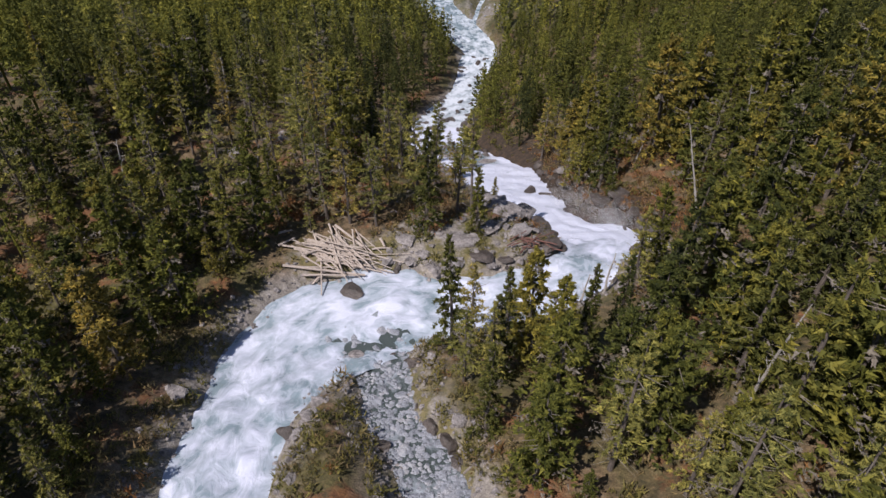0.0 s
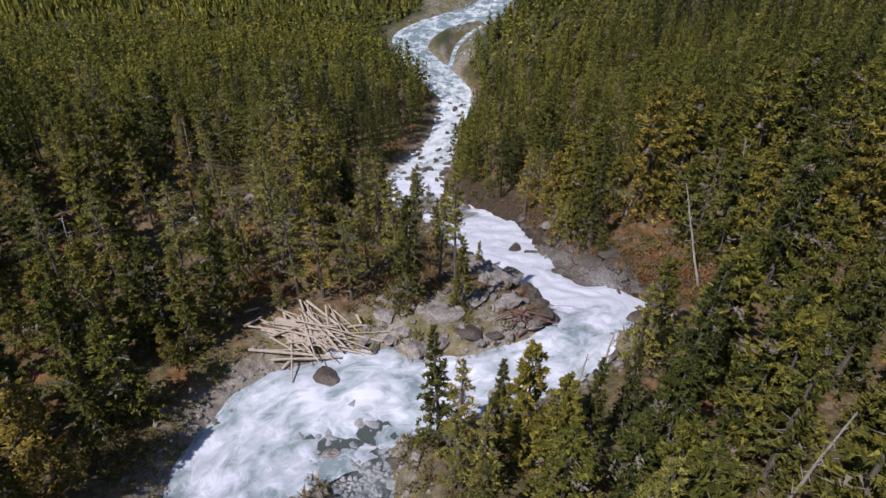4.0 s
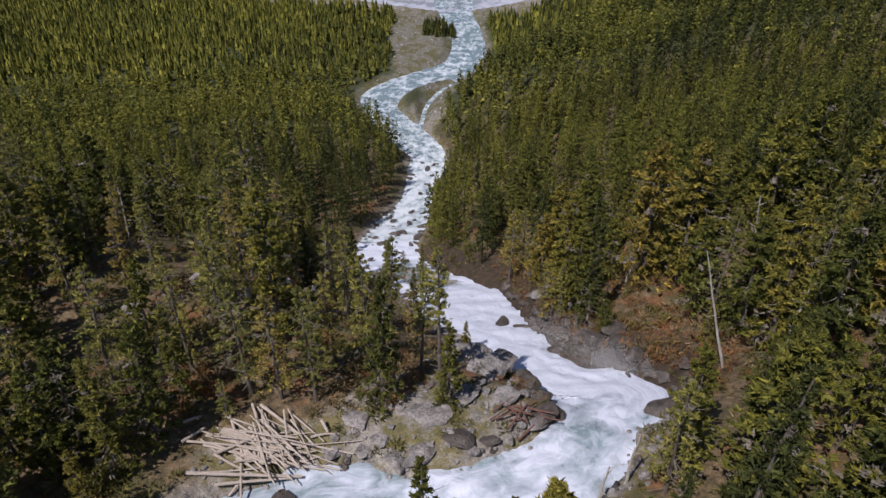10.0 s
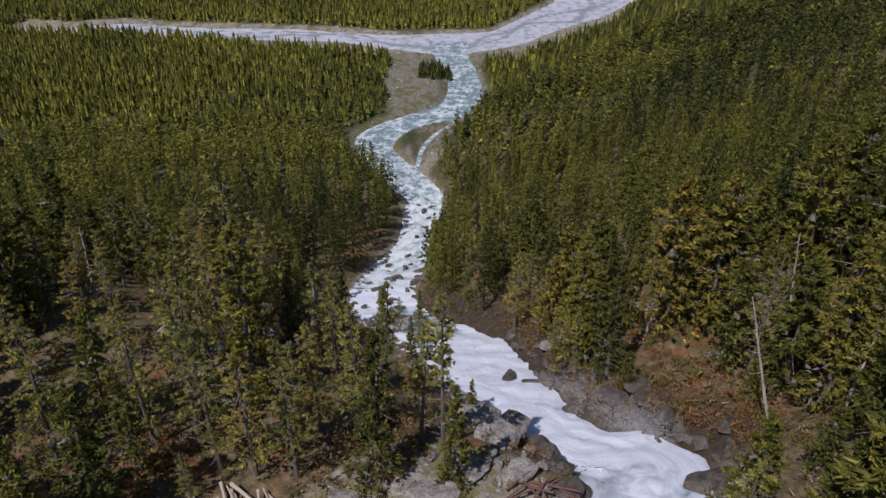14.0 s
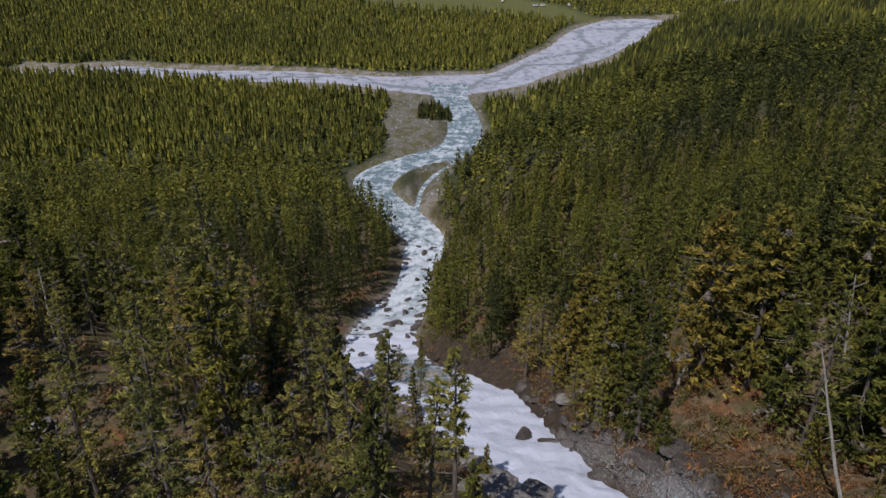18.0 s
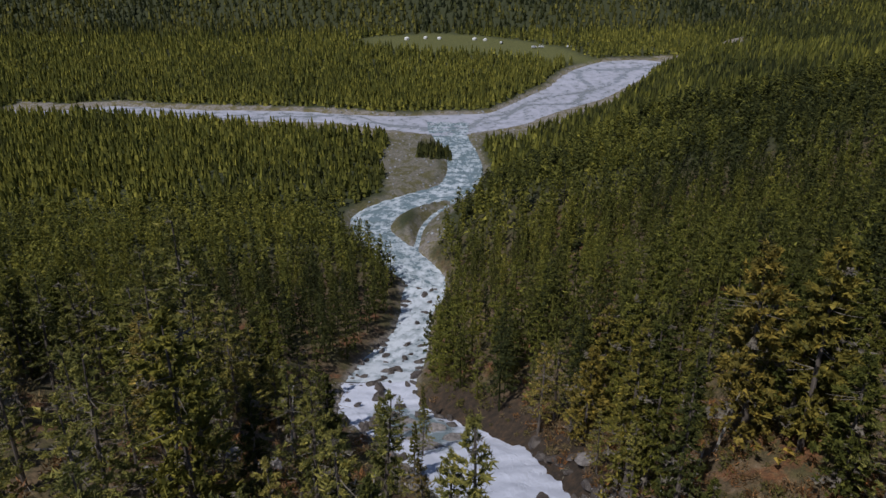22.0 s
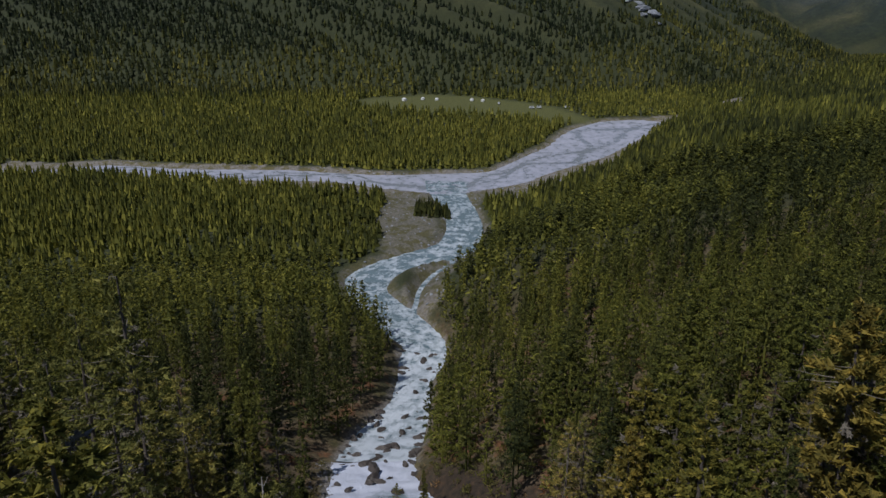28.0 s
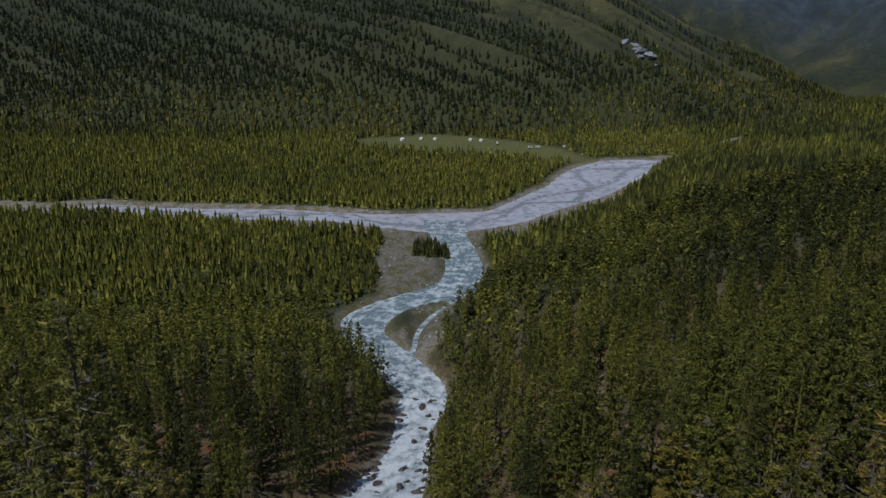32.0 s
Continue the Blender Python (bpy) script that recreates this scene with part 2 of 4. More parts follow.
def mesh_from(name, verts, faces, mat, smooth=False, extra=None, which=None):
    me = bpy.data.meshes.new(name)
    n = len(verts)
    faces = np.asarray(faces, np.int32)
    k = faces.shape[1]
    me.vertices.add(n)
    me.vertices.foreach_set("co", np.asarray(verts, np.float32).ravel())
    me.loops.add(faces.size)
    me.loops.foreach_set("vertex_index", faces.ravel())
    me.polygons.add(len(faces))
    me.polygons.foreach_set("loop_start", np.arange(0, faces.size, k, dtype=np.int32))
    me.polygons.foreach_set("loop_total", np.full(len(faces), k, np.int32))
    me.polygons.foreach_set("use_smooth", np.full(len(faces), smooth))
    me.update(calc_edges=True)
    me.materials.append(mat)
    if extra:
        me.materials.append(extra)
        me.polygons.foreach_set("material_index", np.asarray(which, np.int32))
    return me


def grid_axis(spans):
    out = [spans[0][0]]
    for a, b, st in spans:
        out += list(np.linspace(a, b, max(2, int(round((b - a) / st)) + 1))[1:])
    return np.array(out)


def grid_mesh(name, gx, gy, z, mat):
    nx, ny = len(gx), len(gy)
    xx, yy = np.meshgrid(gx, gy)
    v = np.stack([xx.ravel(), yy.ravel(), z.ravel()], 1)
    i = (np.arange(ny - 1)[:, None] * nx + np.arange(nx - 1)[None]).ravel()
    return mesh_from(name, v, np.stack([i, i + 1, i + 1 + nx, i + nx], 1), mat, True)


def soil():
    m, nt, b = nodes_of("soil", 0.95)
    n1, n2, n3 = grain(nt, 0.09, 6, 0.65), grain(nt, 0.8, 5, 0.65), grain(nt, 5.0, 3)
    col = ramp(nt, n2, [(0.3, (0.04, 0.034, 0.018)), (0.45, (0.10, 0.07, 0.036)), (0.58, (0.17, 0.115, 0.062)), (0.75, (0.24, 0.19, 0.13))])
    col = mix(nt, ramp(nt, n1, [(0.45, (0, 0, 0)), (0.62, (1, 1, 1))]), col, ramp(nt, n2, [(0.3, (0.045, 0.042, 0.016)), (0.7, (0.12, 0.10, 0.034))]))
    # rust-coloured dwarf shrubs
    col = mix(nt, ramp(nt, grain(nt, 0.13, 6, 0.7), [(0.53, (0, 0, 0)), (0.62, (0.8, 0.8, 0.8))]), col, ramp(nt, n2, [(0.3, (0.10, 0.035, 0.016)), (0.7, (0.24, 0.10, 0.035))]))
    # the kind of ground comes with the mesh
    # mossy forest floor, darkened to stand for shade between the trees
    at0 = nt.nodes.new("ShaderNodeAttribute")
    at0.attribute_name = "shaded_floor"
    col = mix(nt, at0.outputs["Fac"], col, ramp(nt, n2, [(0.3, (0.022, 0.028, 0.010)), (0.6, (0.05, 0.055, 0.018)), (0.8, (0.09, 0.085, 0.03))]))
    at6 = nt.nodes.new("ShaderNodeAttribute")
    at6.attribute_name = "soaked"
    at = nt.nodes.new("ShaderNodeAttribute")
    at.attribute_name = "gravel"
    grav = ramp(nt, n2, [(0.3, (0.12, 0.105, 0.09)), (0.55, (0.26, 0.23, 0.20)), (0.8, (0.40, 0.365, 0.34))])
    grav = mix(nt, ramp(nt, grain(nt, 0.16, 7, 0.7), [(0.47, (0, 0, 0)), (0.56, (1, 1, 1))]), grav, ramp(nt, n2, [(0.3, (0.09, 0.085, 0.03)), (0.7, (0.20, 0.16, 0.075))]))
    col = mix(nt, at.outputs["Fac"], col, grav)
    col = mix(nt, at6.outputs["Fac"], col, ramp(nt, n2, [(0.3, (0.018, 0.013, 0.009)), (0.55, (0.055, 0.036, 0.022)), (0.8, (0.12, 0.065, 0.032))]))
    at2 = nt.nodes.new("ShaderNodeAttribute")
    at2.attribute_name = "meadow"
    col = mix(nt, at2.outputs["Fac"], col, ramp(nt, n2, [(0.3, (0.075, 0.084, 0.022)), (0.7, (0.145, 0.138, 0.04))]))
    at3 = nt.nodes.new("ShaderNodeAttribute")
    at3.attribute_name = "alpine"
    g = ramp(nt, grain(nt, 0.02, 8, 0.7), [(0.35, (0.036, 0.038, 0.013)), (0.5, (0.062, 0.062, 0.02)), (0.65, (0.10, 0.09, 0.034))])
    # brush colour, which also paints the cloud shade on the left slope
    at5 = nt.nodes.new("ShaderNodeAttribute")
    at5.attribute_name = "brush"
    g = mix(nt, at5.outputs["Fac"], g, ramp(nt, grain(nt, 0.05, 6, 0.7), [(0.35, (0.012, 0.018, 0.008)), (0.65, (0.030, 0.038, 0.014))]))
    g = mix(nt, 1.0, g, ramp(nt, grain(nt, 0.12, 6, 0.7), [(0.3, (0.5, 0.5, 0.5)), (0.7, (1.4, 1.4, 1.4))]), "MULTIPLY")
    col = mix(nt, at3.outputs["Fac"], col, g)
    # blue of distant haze, painted onto the far range
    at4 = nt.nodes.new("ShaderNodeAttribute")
    at4.attribute_name = "haze_blue"
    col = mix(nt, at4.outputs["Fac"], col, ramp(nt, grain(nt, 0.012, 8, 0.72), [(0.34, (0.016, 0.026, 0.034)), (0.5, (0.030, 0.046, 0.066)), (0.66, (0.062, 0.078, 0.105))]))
    col = mix(nt, 1.0, col, ramp(nt, n3, [(0.3, (0.6, 0.6, 0.6)), (0.7, (1.3, 1.3, 1.3))]), "MULTIPLY")
    link(nt, col, b.inputs["Base Color"])
    bump(nt, b, n2, 0.7, 0.5)
    return m


def put_attribute(me, name, values):
    a = me.attributes.new(name, "FLOAT", "POINT")
    a.data.foreach_set("value", np.asarray(values, np.float32).ravel())


GX = grid_axis([(-4200, -1200, 150), (-1200, -400, 30), (-400, -90, 7), (-90, -45, 2.4), (-45, 60, 1.3), (60, 110, 2.4), (110, 520, 7), (520, 1300, 16), (1300, 4400, 100)])
GY = grid_axis([(-900, -60, 60), (-60, 20, 4), (20, 150, 1.3), (150, 330, 2.6), (330, 700, 4.5), (700, 1160, 8), (1160, 1400, 20), (1400, 2600, 50), (2600, 4700, 100)])
xx, yy = np.meshgrid(GX, GY)
dw = to_water(xx, yy)
zz = ground(xx, yy)


def clear_ground(x, y, d):
    """1 where gravel bars lie, by the plan of the bars."""
    g = step(1, 0.2, d / np.interp(y, [88, 98, 325, 345], [5, 1.8, 1.6, 5]) + 0.5 * fbm(x / 7, y / 7))
    over = y - np.interp(x, REACHES["main"][:, 0], REACHES["main"][:, 1])
    wide = np.interp(x, [-262, -150, 0, 60, 100, 160, 210, 262], [14, 22, 40, 52, 62, 78, 74, 40])
    g = np.maximum(g, step(-1.05, -0.85, over / wide + 0.25 * fbm(x / 25, y / 25)) * (over < 20) * (x < 330) * (x > -262))
    for cx, cy, rx, ry, turn in BARS:
        c, s = math.cos(radians(turn)), math.sin(radians(turn))
        u, v = ((x - cx) * c + (y - cy) * s) / rx, (-(x - cx) * s + (y - cy) * c) / ry
        g = np.maximum(g, step(1.15, 0.85, np.hypot(u, v) + 0.5 * fbm(x / 12, y / 12)))
    return g


def in_meadow(x, y):
    u, v = (x - 92) / 112, (y - 748 + 0.0024 * np.maximum(x - 40, 0) ** 2) / 36
    return step(1.1, 0.85, np.hypot(u, v) + 0.3 * fbm(x / 30, y / 30))


# gravel bars: centre, half sizes, turn
BARS = [(3, 88, 13, 6.5, -3), (-16, 83.5, 10, 4.5, 0), (21, 468, 18, 68, -4), (42, 385, 26, 16, 35), (20, 350, 10, 20, -10), (26, 528, 30, 14, 0), (84, 512, 30, 14, 35), (10, 298, 4, 9, -15)]
WET_BANK = step(90, 96, yy) * step(215, 190, yy) * step(2, 6, xx - axis_x(yy)) * step(12, 6, dw)     # soaked by the spray
ME = grid_mesh("ground", GX, GY, zz, soil())
put_attribute(ME, "gravel", clear_ground(xx, yy, dw) * (1 - WET_BANK) * (1 - 0.4 * step(330, 360, yy) * step(520, 500, yy)))
put_attribute(ME, "soaked", WET_BANK)
# painted floor shade: full down the valley, weaker in the side woods
put_attribute(ME, "shaded_floor", step(260, 360, yy) + 0.35 * step(45, 110, np.abs(xx)) * (yy <= 260))
put_attribute(ME, "meadow", in_meadow(xx, yy))
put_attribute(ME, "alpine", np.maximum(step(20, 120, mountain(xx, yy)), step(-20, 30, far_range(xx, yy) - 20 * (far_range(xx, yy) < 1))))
# dark brush in gullies and lower slopes, plus cloud shade painted at the left
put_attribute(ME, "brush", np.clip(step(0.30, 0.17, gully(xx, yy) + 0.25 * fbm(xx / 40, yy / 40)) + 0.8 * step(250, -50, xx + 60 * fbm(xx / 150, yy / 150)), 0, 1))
# mask for the haze colour, growing with the far range's height
put_attribute(ME, "haze_blue", step(40, 360, far_range(xx, yy) + 160 * fbm(xx / 200, yy / 200)))
tagged(new("ground", ME), "brown and mossy mountain ground with gravel banks", "ground", kind="structure")


# ---- water ----
def water_mat(name, foam_low, foam_high, deep, scale=0.35, pale=(0.62, 0.66, 0.78)):
    m, nt, b = nodes_of(name, 0.25)
    at = nt.nodes.new("ShaderNodeAttribute")
    at.attribute_name = "foam"
    uv = nt.nodes.new("ShaderNodeAttribute")
    uv.attribute_name = "flow"
    mp = nt.nodes.new("ShaderNodeMapping")
    mp.inputs["Scale"].default_value = (1.0, 0.6, 1)
    link(nt, uv.outputs["Vector"], mp.inputs[0])
    n1 = nd(nt, "ShaderNodeTexNoise", Scale=scale, Detail=8, Roughness=0.62, Distortion=0.7)
    link(nt, mp.outputs[0], n1.inputs["Vector"])
    add = nt.nodes.new("ShaderNodeMath")
    add.operation = "ADD"
    link(nt, n1.outputs[0], add.inputs[0])
    link(nt, at.outputs["Fac"], add.inputs[1])
    n2 = grain(nt, 0.16, 4, 0.6)
    add2 = nt.nodes.new("ShaderNodeMath")
    add2.operation = "MULTIPLY_ADD"
    link(nt, n2, add2.inputs[0])
    add2.inputs[1].default_value = 1.1
    link(nt, add.outputs[0], add2.inputs[2])
    add = nt.nodes.new("ShaderNodeMath")
    add.operation = "SUBTRACT"
    link(nt, add2.outputs[0], add.inputs[0])
    add.inputs[1].default_value = 0.55
    f = ramp(nt, add.outputs[0], [(foam_low, (0, 0, 0)), (foam_high, (1, 1, 1))])
    link(nt, mix(nt, f, deep, pale), b.inputs["Base Color"])
    link(nt, ramp(nt, f, [(0, (0.12,) * 3), (1, (0.75,) * 3)]), b.inputs["Roughness"])
    bump(nt, b, n1.outputs[0], 0.5, 0.6)
    return m


def reach_mesh(name, line, mat, foam, lift=0.0, across=16, rough=0.35, seed=0):
    """A strip of water along a reach, with waves; foam: function of the way along (0 to 1) and across (-1 to 1)."""
    ln = smooth_line(line, 1.0)
    t = np.gradient(ln[:, :2], axis=0)
    t /= np.hypot(t[:, 0], t[:, 1])[:, None]
    nrm = np.stack([t[:, 1], -t[:, 0]], 1)
    s = np.linspace(-1, 1, across + 1)
    half = ln[:, 2] * 0.5 + 1.2
    x = ln[:, 0, None] + nrm[:, 0, None] * half[:, None] * s
    y = ln[:, 1, None] + nrm[:, 1, None] * half[:, None] * s
    along = np.concatenate([[0], np.cumsum(np.hypot(*np.diff(ln[:, :2], axis=0).T))])
    z = level(y) + lift + rough * (fbm(x / 2.6 + seed, y / 2.6, 3) * 2.2 + 0.8 * fbm(x / 7, y / 7, 2))
    v = np.stack([x.ravel(), y.ravel(), z.ravel()], 1)
    nx = across + 1
    i = (np.arange(len(ln) - 1)[:, None] * nx + np.arange(across)[None]).ravel()
    me = mesh_from(name, v, np.stack([i, i + 1, i + 1 + nx, i + nx], 1), mat, True)
    u = (along / along[-1])[:, None] + 0 * s
    put_attribute(me, "foam", foam(u, s + 0 * u))
    a = me.attributes.new("flow", "FLOAT_VECTOR", "POINT")
    flow = np.stack([(s * half[:, None]).ravel(), (along[:, None] + 0 * s).ravel(), 0 * z.ravel()], 1)
    a.data.foreach_set("vector", flow.astype(np.float32).ravel())
    return me


white = water_mat("white_water", 0.42, 0.84, (0.22, 0.28, 0.31), 0.5, (0.64, 0.66, 0.77))
side_water = water_mat("shallow_water", 0.5, 0.85, (0.07, 0.085, 0.08), 0.6, (0.40, 0.43, 0.47))
blue = water_mat("pale_water", 0.46, 0.8, (0.17, 0.225, 0.25), 0.5, (0.62, 0.66, 0.72))
braid = water_mat("braided_river", 0.40, 0.74, (0.26, 0.275, 0.305), 0.34, (0.42, 0.42, 0.495))
CASCADE = np.vstack([REACHES["lower"], REACHES["falls"][1:]])
tagged(new("water", reach_mesh("water_cascade", CASCADE, white, lambda u, s: 0.18 - 0.12 * s * s * step(0.7, 0.6, u) + 0.30 * step(0.68, 0.73, u) - 0.6 * step(0.86, 0.89, u) * step(0.965, 0.93, u) * step(0.75, 0.3, np.abs(s - 0.1)), 0.14, 26, 0.6)), "churning white mountain river and waterfall cascade", "river", kind="structure")
tagged(new("water", reach_mesh("water_rapids", REACHES["rapids"], blue, lambda u, s: 0.24 * (1 - step(0.1, 0.5, u)) + 0.02, 0.12, 14, 0.3, 4)), "pale turquoise stream with foaming rapids", "river", kind="structure")
tagged(new("water", reach_mesh("water_braid", REACHES["braid"], blue, lambda u, s: 0.05 + 0 * s * u, 0.06, 6, 0.1, 7)), "thin side thread of the stream over gravel", "river", kind="structure")
tagged(new("water", reach_mesh("water_side", REACHES["side"], side_water, lambda u, s: -0.02 + 0 * s * u, 0.06, 8, 0.15, 4)), "shallow stony side channel", "river", kind="structure")
tagged(new("water", reach_mesh("water_main", REACHES["main"], braid, lambda u, s: 0.14 - 0.3 * np.exp(-((s - 0.55 * np.sin(27 * u) - 0.2 * np.sin(71 * u)) / 0.13) ** 2) - 0.22 * np.exp(-((s + 0.5 * np.sin(19 * u + 1)) / 0.1) ** 2), 0.1, 44, 0.1, 4)), "wide pale braided river over gravel", "river", kind="structure")

# ---- trees ----
RNG = np.random.default_rng(11)


def tufted(rng, h, r, branches, tufts, needles, size, low=0.1, power=0.75, rise=0.0, sag=0.3, spread=0.2, slim=0.2):
    """A conifer's crown as slim triangles: branches round the stem, each with bushy tufts towards its tip. Height h, radius r, foot at 0.
    Also gives how fresh each tuft is (paler at the tips) and the tuft's branch."""
    u = low + (1 - low) * (np.arange(branches) + rng.random(branches)) / branches
    az = np.arange(branches) * 2.399 + rng.normal(0, 0.4, branches)
    prof = np.minimum((1 - u) ** power + 0.05, 1.0) * np.clip((u - low) / 0.15 + 0.4, 0.4, 1)
    prof *= 1 + 0.22 * np.sin(2 * az + rng.uniform(0, 6)) * (1 - u) + 0.15 * np.sin(u * 23 + rng.uniform(0, 6))
    ln = r * prof * rng.uniform(0.6, 1.12, branches)
    s = 0.22 + 0.8 * ((np.arange(tufts) + rng.random((branches, tufts))) / tufts) ** 0.7
    rad, lat = ln[:, None] * s, rng.normal(0, spread, (branches, tufts)) * ln[:, None] * s
    ca, sa = np.cos(az)[:, None], np.sin(az)[:, None]
    z = u[:, None] * h + (rise + 0.45 * u[:, None] ** 2) * rad - sag * (1.1 - u[:, None]) * rad * s + rng.normal(0, 0.2 * size, s.shape)
    c = np.stack([ca * rad - sa * lat, sa * rad + ca * lat, z], -1)
    out = np.stack([ca + 0 * s, sa + 0 * s, 0.35 + 0 * s], -1)
    n = branches * tufts * needles
    d = np.repeat(out.reshape(-1, 3), needles, 0) * 0.75 + rng.normal(0, 0.62, (n, 3))
    d /= np.linalg.norm(d, axis=1)[:, None]
    c = np.repeat(c.reshape(-1, 3), needles, 0) + rng.normal(0, 0.13 * size, (n, 3))
    w = np.cross(d, rng.normal(0, 1, (n, 3)) + (0, 0, 0.8))
    w /= np.linalg.norm(w, axis=1)[:, None] + 1e-9
    shrink = np.repeat((0.5 + 0.5 * np.minimum(ln / (0.55 * r), 1))[:, None] + 0 * s, needles)
    L = (size * rng.uniform(0.6, 1.3, n) * shrink)[:, None]
    B = L * rng.uniform(slim, 1.7 * slim, (n, 1))
    v = np.stack([c - d * L * 0.3 + w * B, c - d * L * 0.3 - w * B, c + d * L * 0.75], 1).reshape(-1, 3)
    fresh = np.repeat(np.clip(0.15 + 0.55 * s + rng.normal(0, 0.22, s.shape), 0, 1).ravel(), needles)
    branch = np.repeat(np.arange(branches), tufts * needles)
    return v, np.arange(3 * n).reshape(-1, 3), fresh, branch


def tris(geo):
    v, f = geo
    return v, np.vstack([f[:, [0, 1, 2]], f[:, [0, 2, 3]]])


def tube(path, radii, sides=7):
    """A tapered stem along a path."""
    path, radii = np.asarray(path, float), np.asarray(radii, float)
    t = np.gradient(path, axis=0)
    t /= np.linalg.norm(t, axis=1)[:, None]
    ref = np.where(np.abs(t[:, 2:3]) < 0.9, np.array([[0, 0, 1.0]]), np.array([[1.0, 0, 0]]))
    a = np.cross(t, ref)
    a /= np.linalg.norm(a, axis=1)[:, None]
    b = np.cross(t, a)
    ang = np.arange(sides) * 2 * np.pi / sides
    v = path[:, None] + radii[:, None, None] * (np.cos(ang)[None, :, None] * a[:, None] + np.sin(ang)[None, :, None] * b[:, None])
    i = (np.arange(len(path) - 1)[:, None] * sides + np.arange(sides)[None])
    j = (np.arange(len(path) - 1)[:, None] * sides + (np.arange(sides) + 1)[None] % sides)
    f = np.stack([i, j, j + sides, i + sides], -1).reshape(-1, 4)
    return v.reshape(-1, 3), f


def join(parts):
    vs, fs, o = [], [], 0
    for v, f in parts:
        vs.append(v)
        fs.append(f + o)
        o += len(v)
    return np.vstack(vs), np.vstack(fs)


def stem(rng, h, r, bend=0.2):
    k = np.linspace(0, 1, 8)
    off = np.cumsum(rng.normal(0, bend / 4, (8, 2)), axis=0) * k[:, None]
    path = np.stack([off[:, 0], off[:, 1], -0.6 + k * (h * 0.97 + 0.6)], 1)
    return tube(path, r * (1 - 0.9 * k) + 0.02)


def limbs(rng, h, r, n, low, high):
    """Bare side limbs."""
    out = []
    for _ in range(n):
        z, a, ln = h * rng.uniform(low, high), rng.uniform(0, 6.28), r * rng.uniform(0.3, 0.9)
        k = np.linspace(0, 1, 4)[:, None]
        d = np.array([math.cos(a), math.sin(a), rng.uniform(-0.4, 0.1)])
        p = np.array([0, 0, z]) + k * ln * d + k * k * np.array([0, 0, ln * 0.15])
        out.append(tube(p, 0.05 * (1.1 - k[:, 0]), 4))
    return join(out)


# kind: height, radius, branches, tufts, needles, size, low, power, rise, sag, spread, slim, share of bare branches, label
KINDS = {
    "stone_pine": (17.0, 3.4, 76, 8, 7, 0.62, 0.08, 0.52, 0.10, 0.25, 0.20, 0.15, 0.06, "dark bushy green stone pine with a full crown"),
    "spruce": (17.0, 2.6, 88, 7, 6, 0.57, 0.05, 0.80, -0.10, 0.40, 0.16, 0.14, 0.07, "slender green spruce with drooping branches"),
    "tall_larch": (20.0, 2.4, 52, 8, 6, 0.50, 0.46, 0.50, 0.05, 0.15, 0.16, 0.115, 0.08, "slender larch with a bare stem and high crown"),
    "larch": (18.0, 3.4, 66, 9, 6, 0.50, 0.20, 0.62, 0.05, 0.15, 0.14, 0.11, 0.14, "airy light green larch with a thin crown"),
}


def crown_of(kind, rng):
    h, r, nb, tufts, needles, size, low, power, rise, sag, spread, slim, bare_share, label = KINDS[kind]
    v, f, fresh, branch = tufted(rng, h, r, nb, tufts, needles, size, low, power, rise, sag, spread, slim)
    dead = (rng.random(nb) < bare_share + 0.25 * np.clip(0.45 - np.arange(nb) / nb, 0, 1))[branch]
    # bare branches keep few and thinner twigs
    keep = ~dead | (rng.random(len(f)) < 0.5)
    v, fresh, dead = v.reshape(-1, 3, 3)[keep], fresh[keep], dead[keep]
    mid = v.mean(1, keepdims=True)
    v = np.where(dead[:, None, None], mid + (v - mid) * 0.8, v).reshape(-1, 3)
    f = np.arange(len(v)).reshape(-1, 3)
    lv, lf = tris(limbs(rng, h, r, 22, 0.06, 0.8))
    return np.vstack([v, lv]), np.vstack([f, lf + len(v)]), np.concatenate([dead, np.ones(len(lf), bool)]), np.concatenate([np.repeat(fresh, 3), np.zeros(len(lv))])


def build_tree(kind, seed):
    h, label = KINDS[kind][0], KINDS[kind][-1]
    rng = np.random.default_rng(seed)
    ob = new(kind)
    tagged(ob, label, "tree", "conifers on the river banks")
    tv, tf = stem(rng, h, 0.26)
    trunk = new("trunk", mesh_from("trunk", tv, tf, bark))
    v, f, dead, fresh = crown_of(kind, rng)
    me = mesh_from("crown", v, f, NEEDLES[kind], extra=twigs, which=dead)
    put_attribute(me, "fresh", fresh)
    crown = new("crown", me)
    trunk.parent = crown.parent = ob
    return ob


def scatter(rng, x0, x1, y0, y1, gap):
    """Jittered grid of places."""
    gx, gy = np.meshgrid(np.arange(x0, x1, gap), np.arange(y0, y1, gap))
    x = gx.ravel() + rng.uniform(-0.48, 0.48, gx.size) * gap
    y = gy.ravel() + rng.uniform(-0.48, 0.48, gx.size) * gap
    return x, y


def wooded(x, y, rng, edge=3.5):
    """True where trees stand."""
    d = to_water(x, y)
    ok = (d > edge) & (clear_ground(x, y, d) < 0.5) & (in_meadow(x, y) < 0.3)
    gaps = fbm(x / 28 + 3, y / 28) + 0.3 * rng.random(x.shape)
    shore = (x < axis_x(y)) & (((y < 74) & (d < 5)) | ((y > 128) & (y < 218) & (d < 13) & (rng.random(x.shape) < 0.88)))
    return ok & (gaps > np.interp(y, [200, 330], [-0.06, -0.2]) - 0.07 * (x > 30) - 0.2 * ((x > 18) & (y < 85)) - 0.15 * ((x < -30) & (y < 85))) & ~bare(x, y) & ~shore


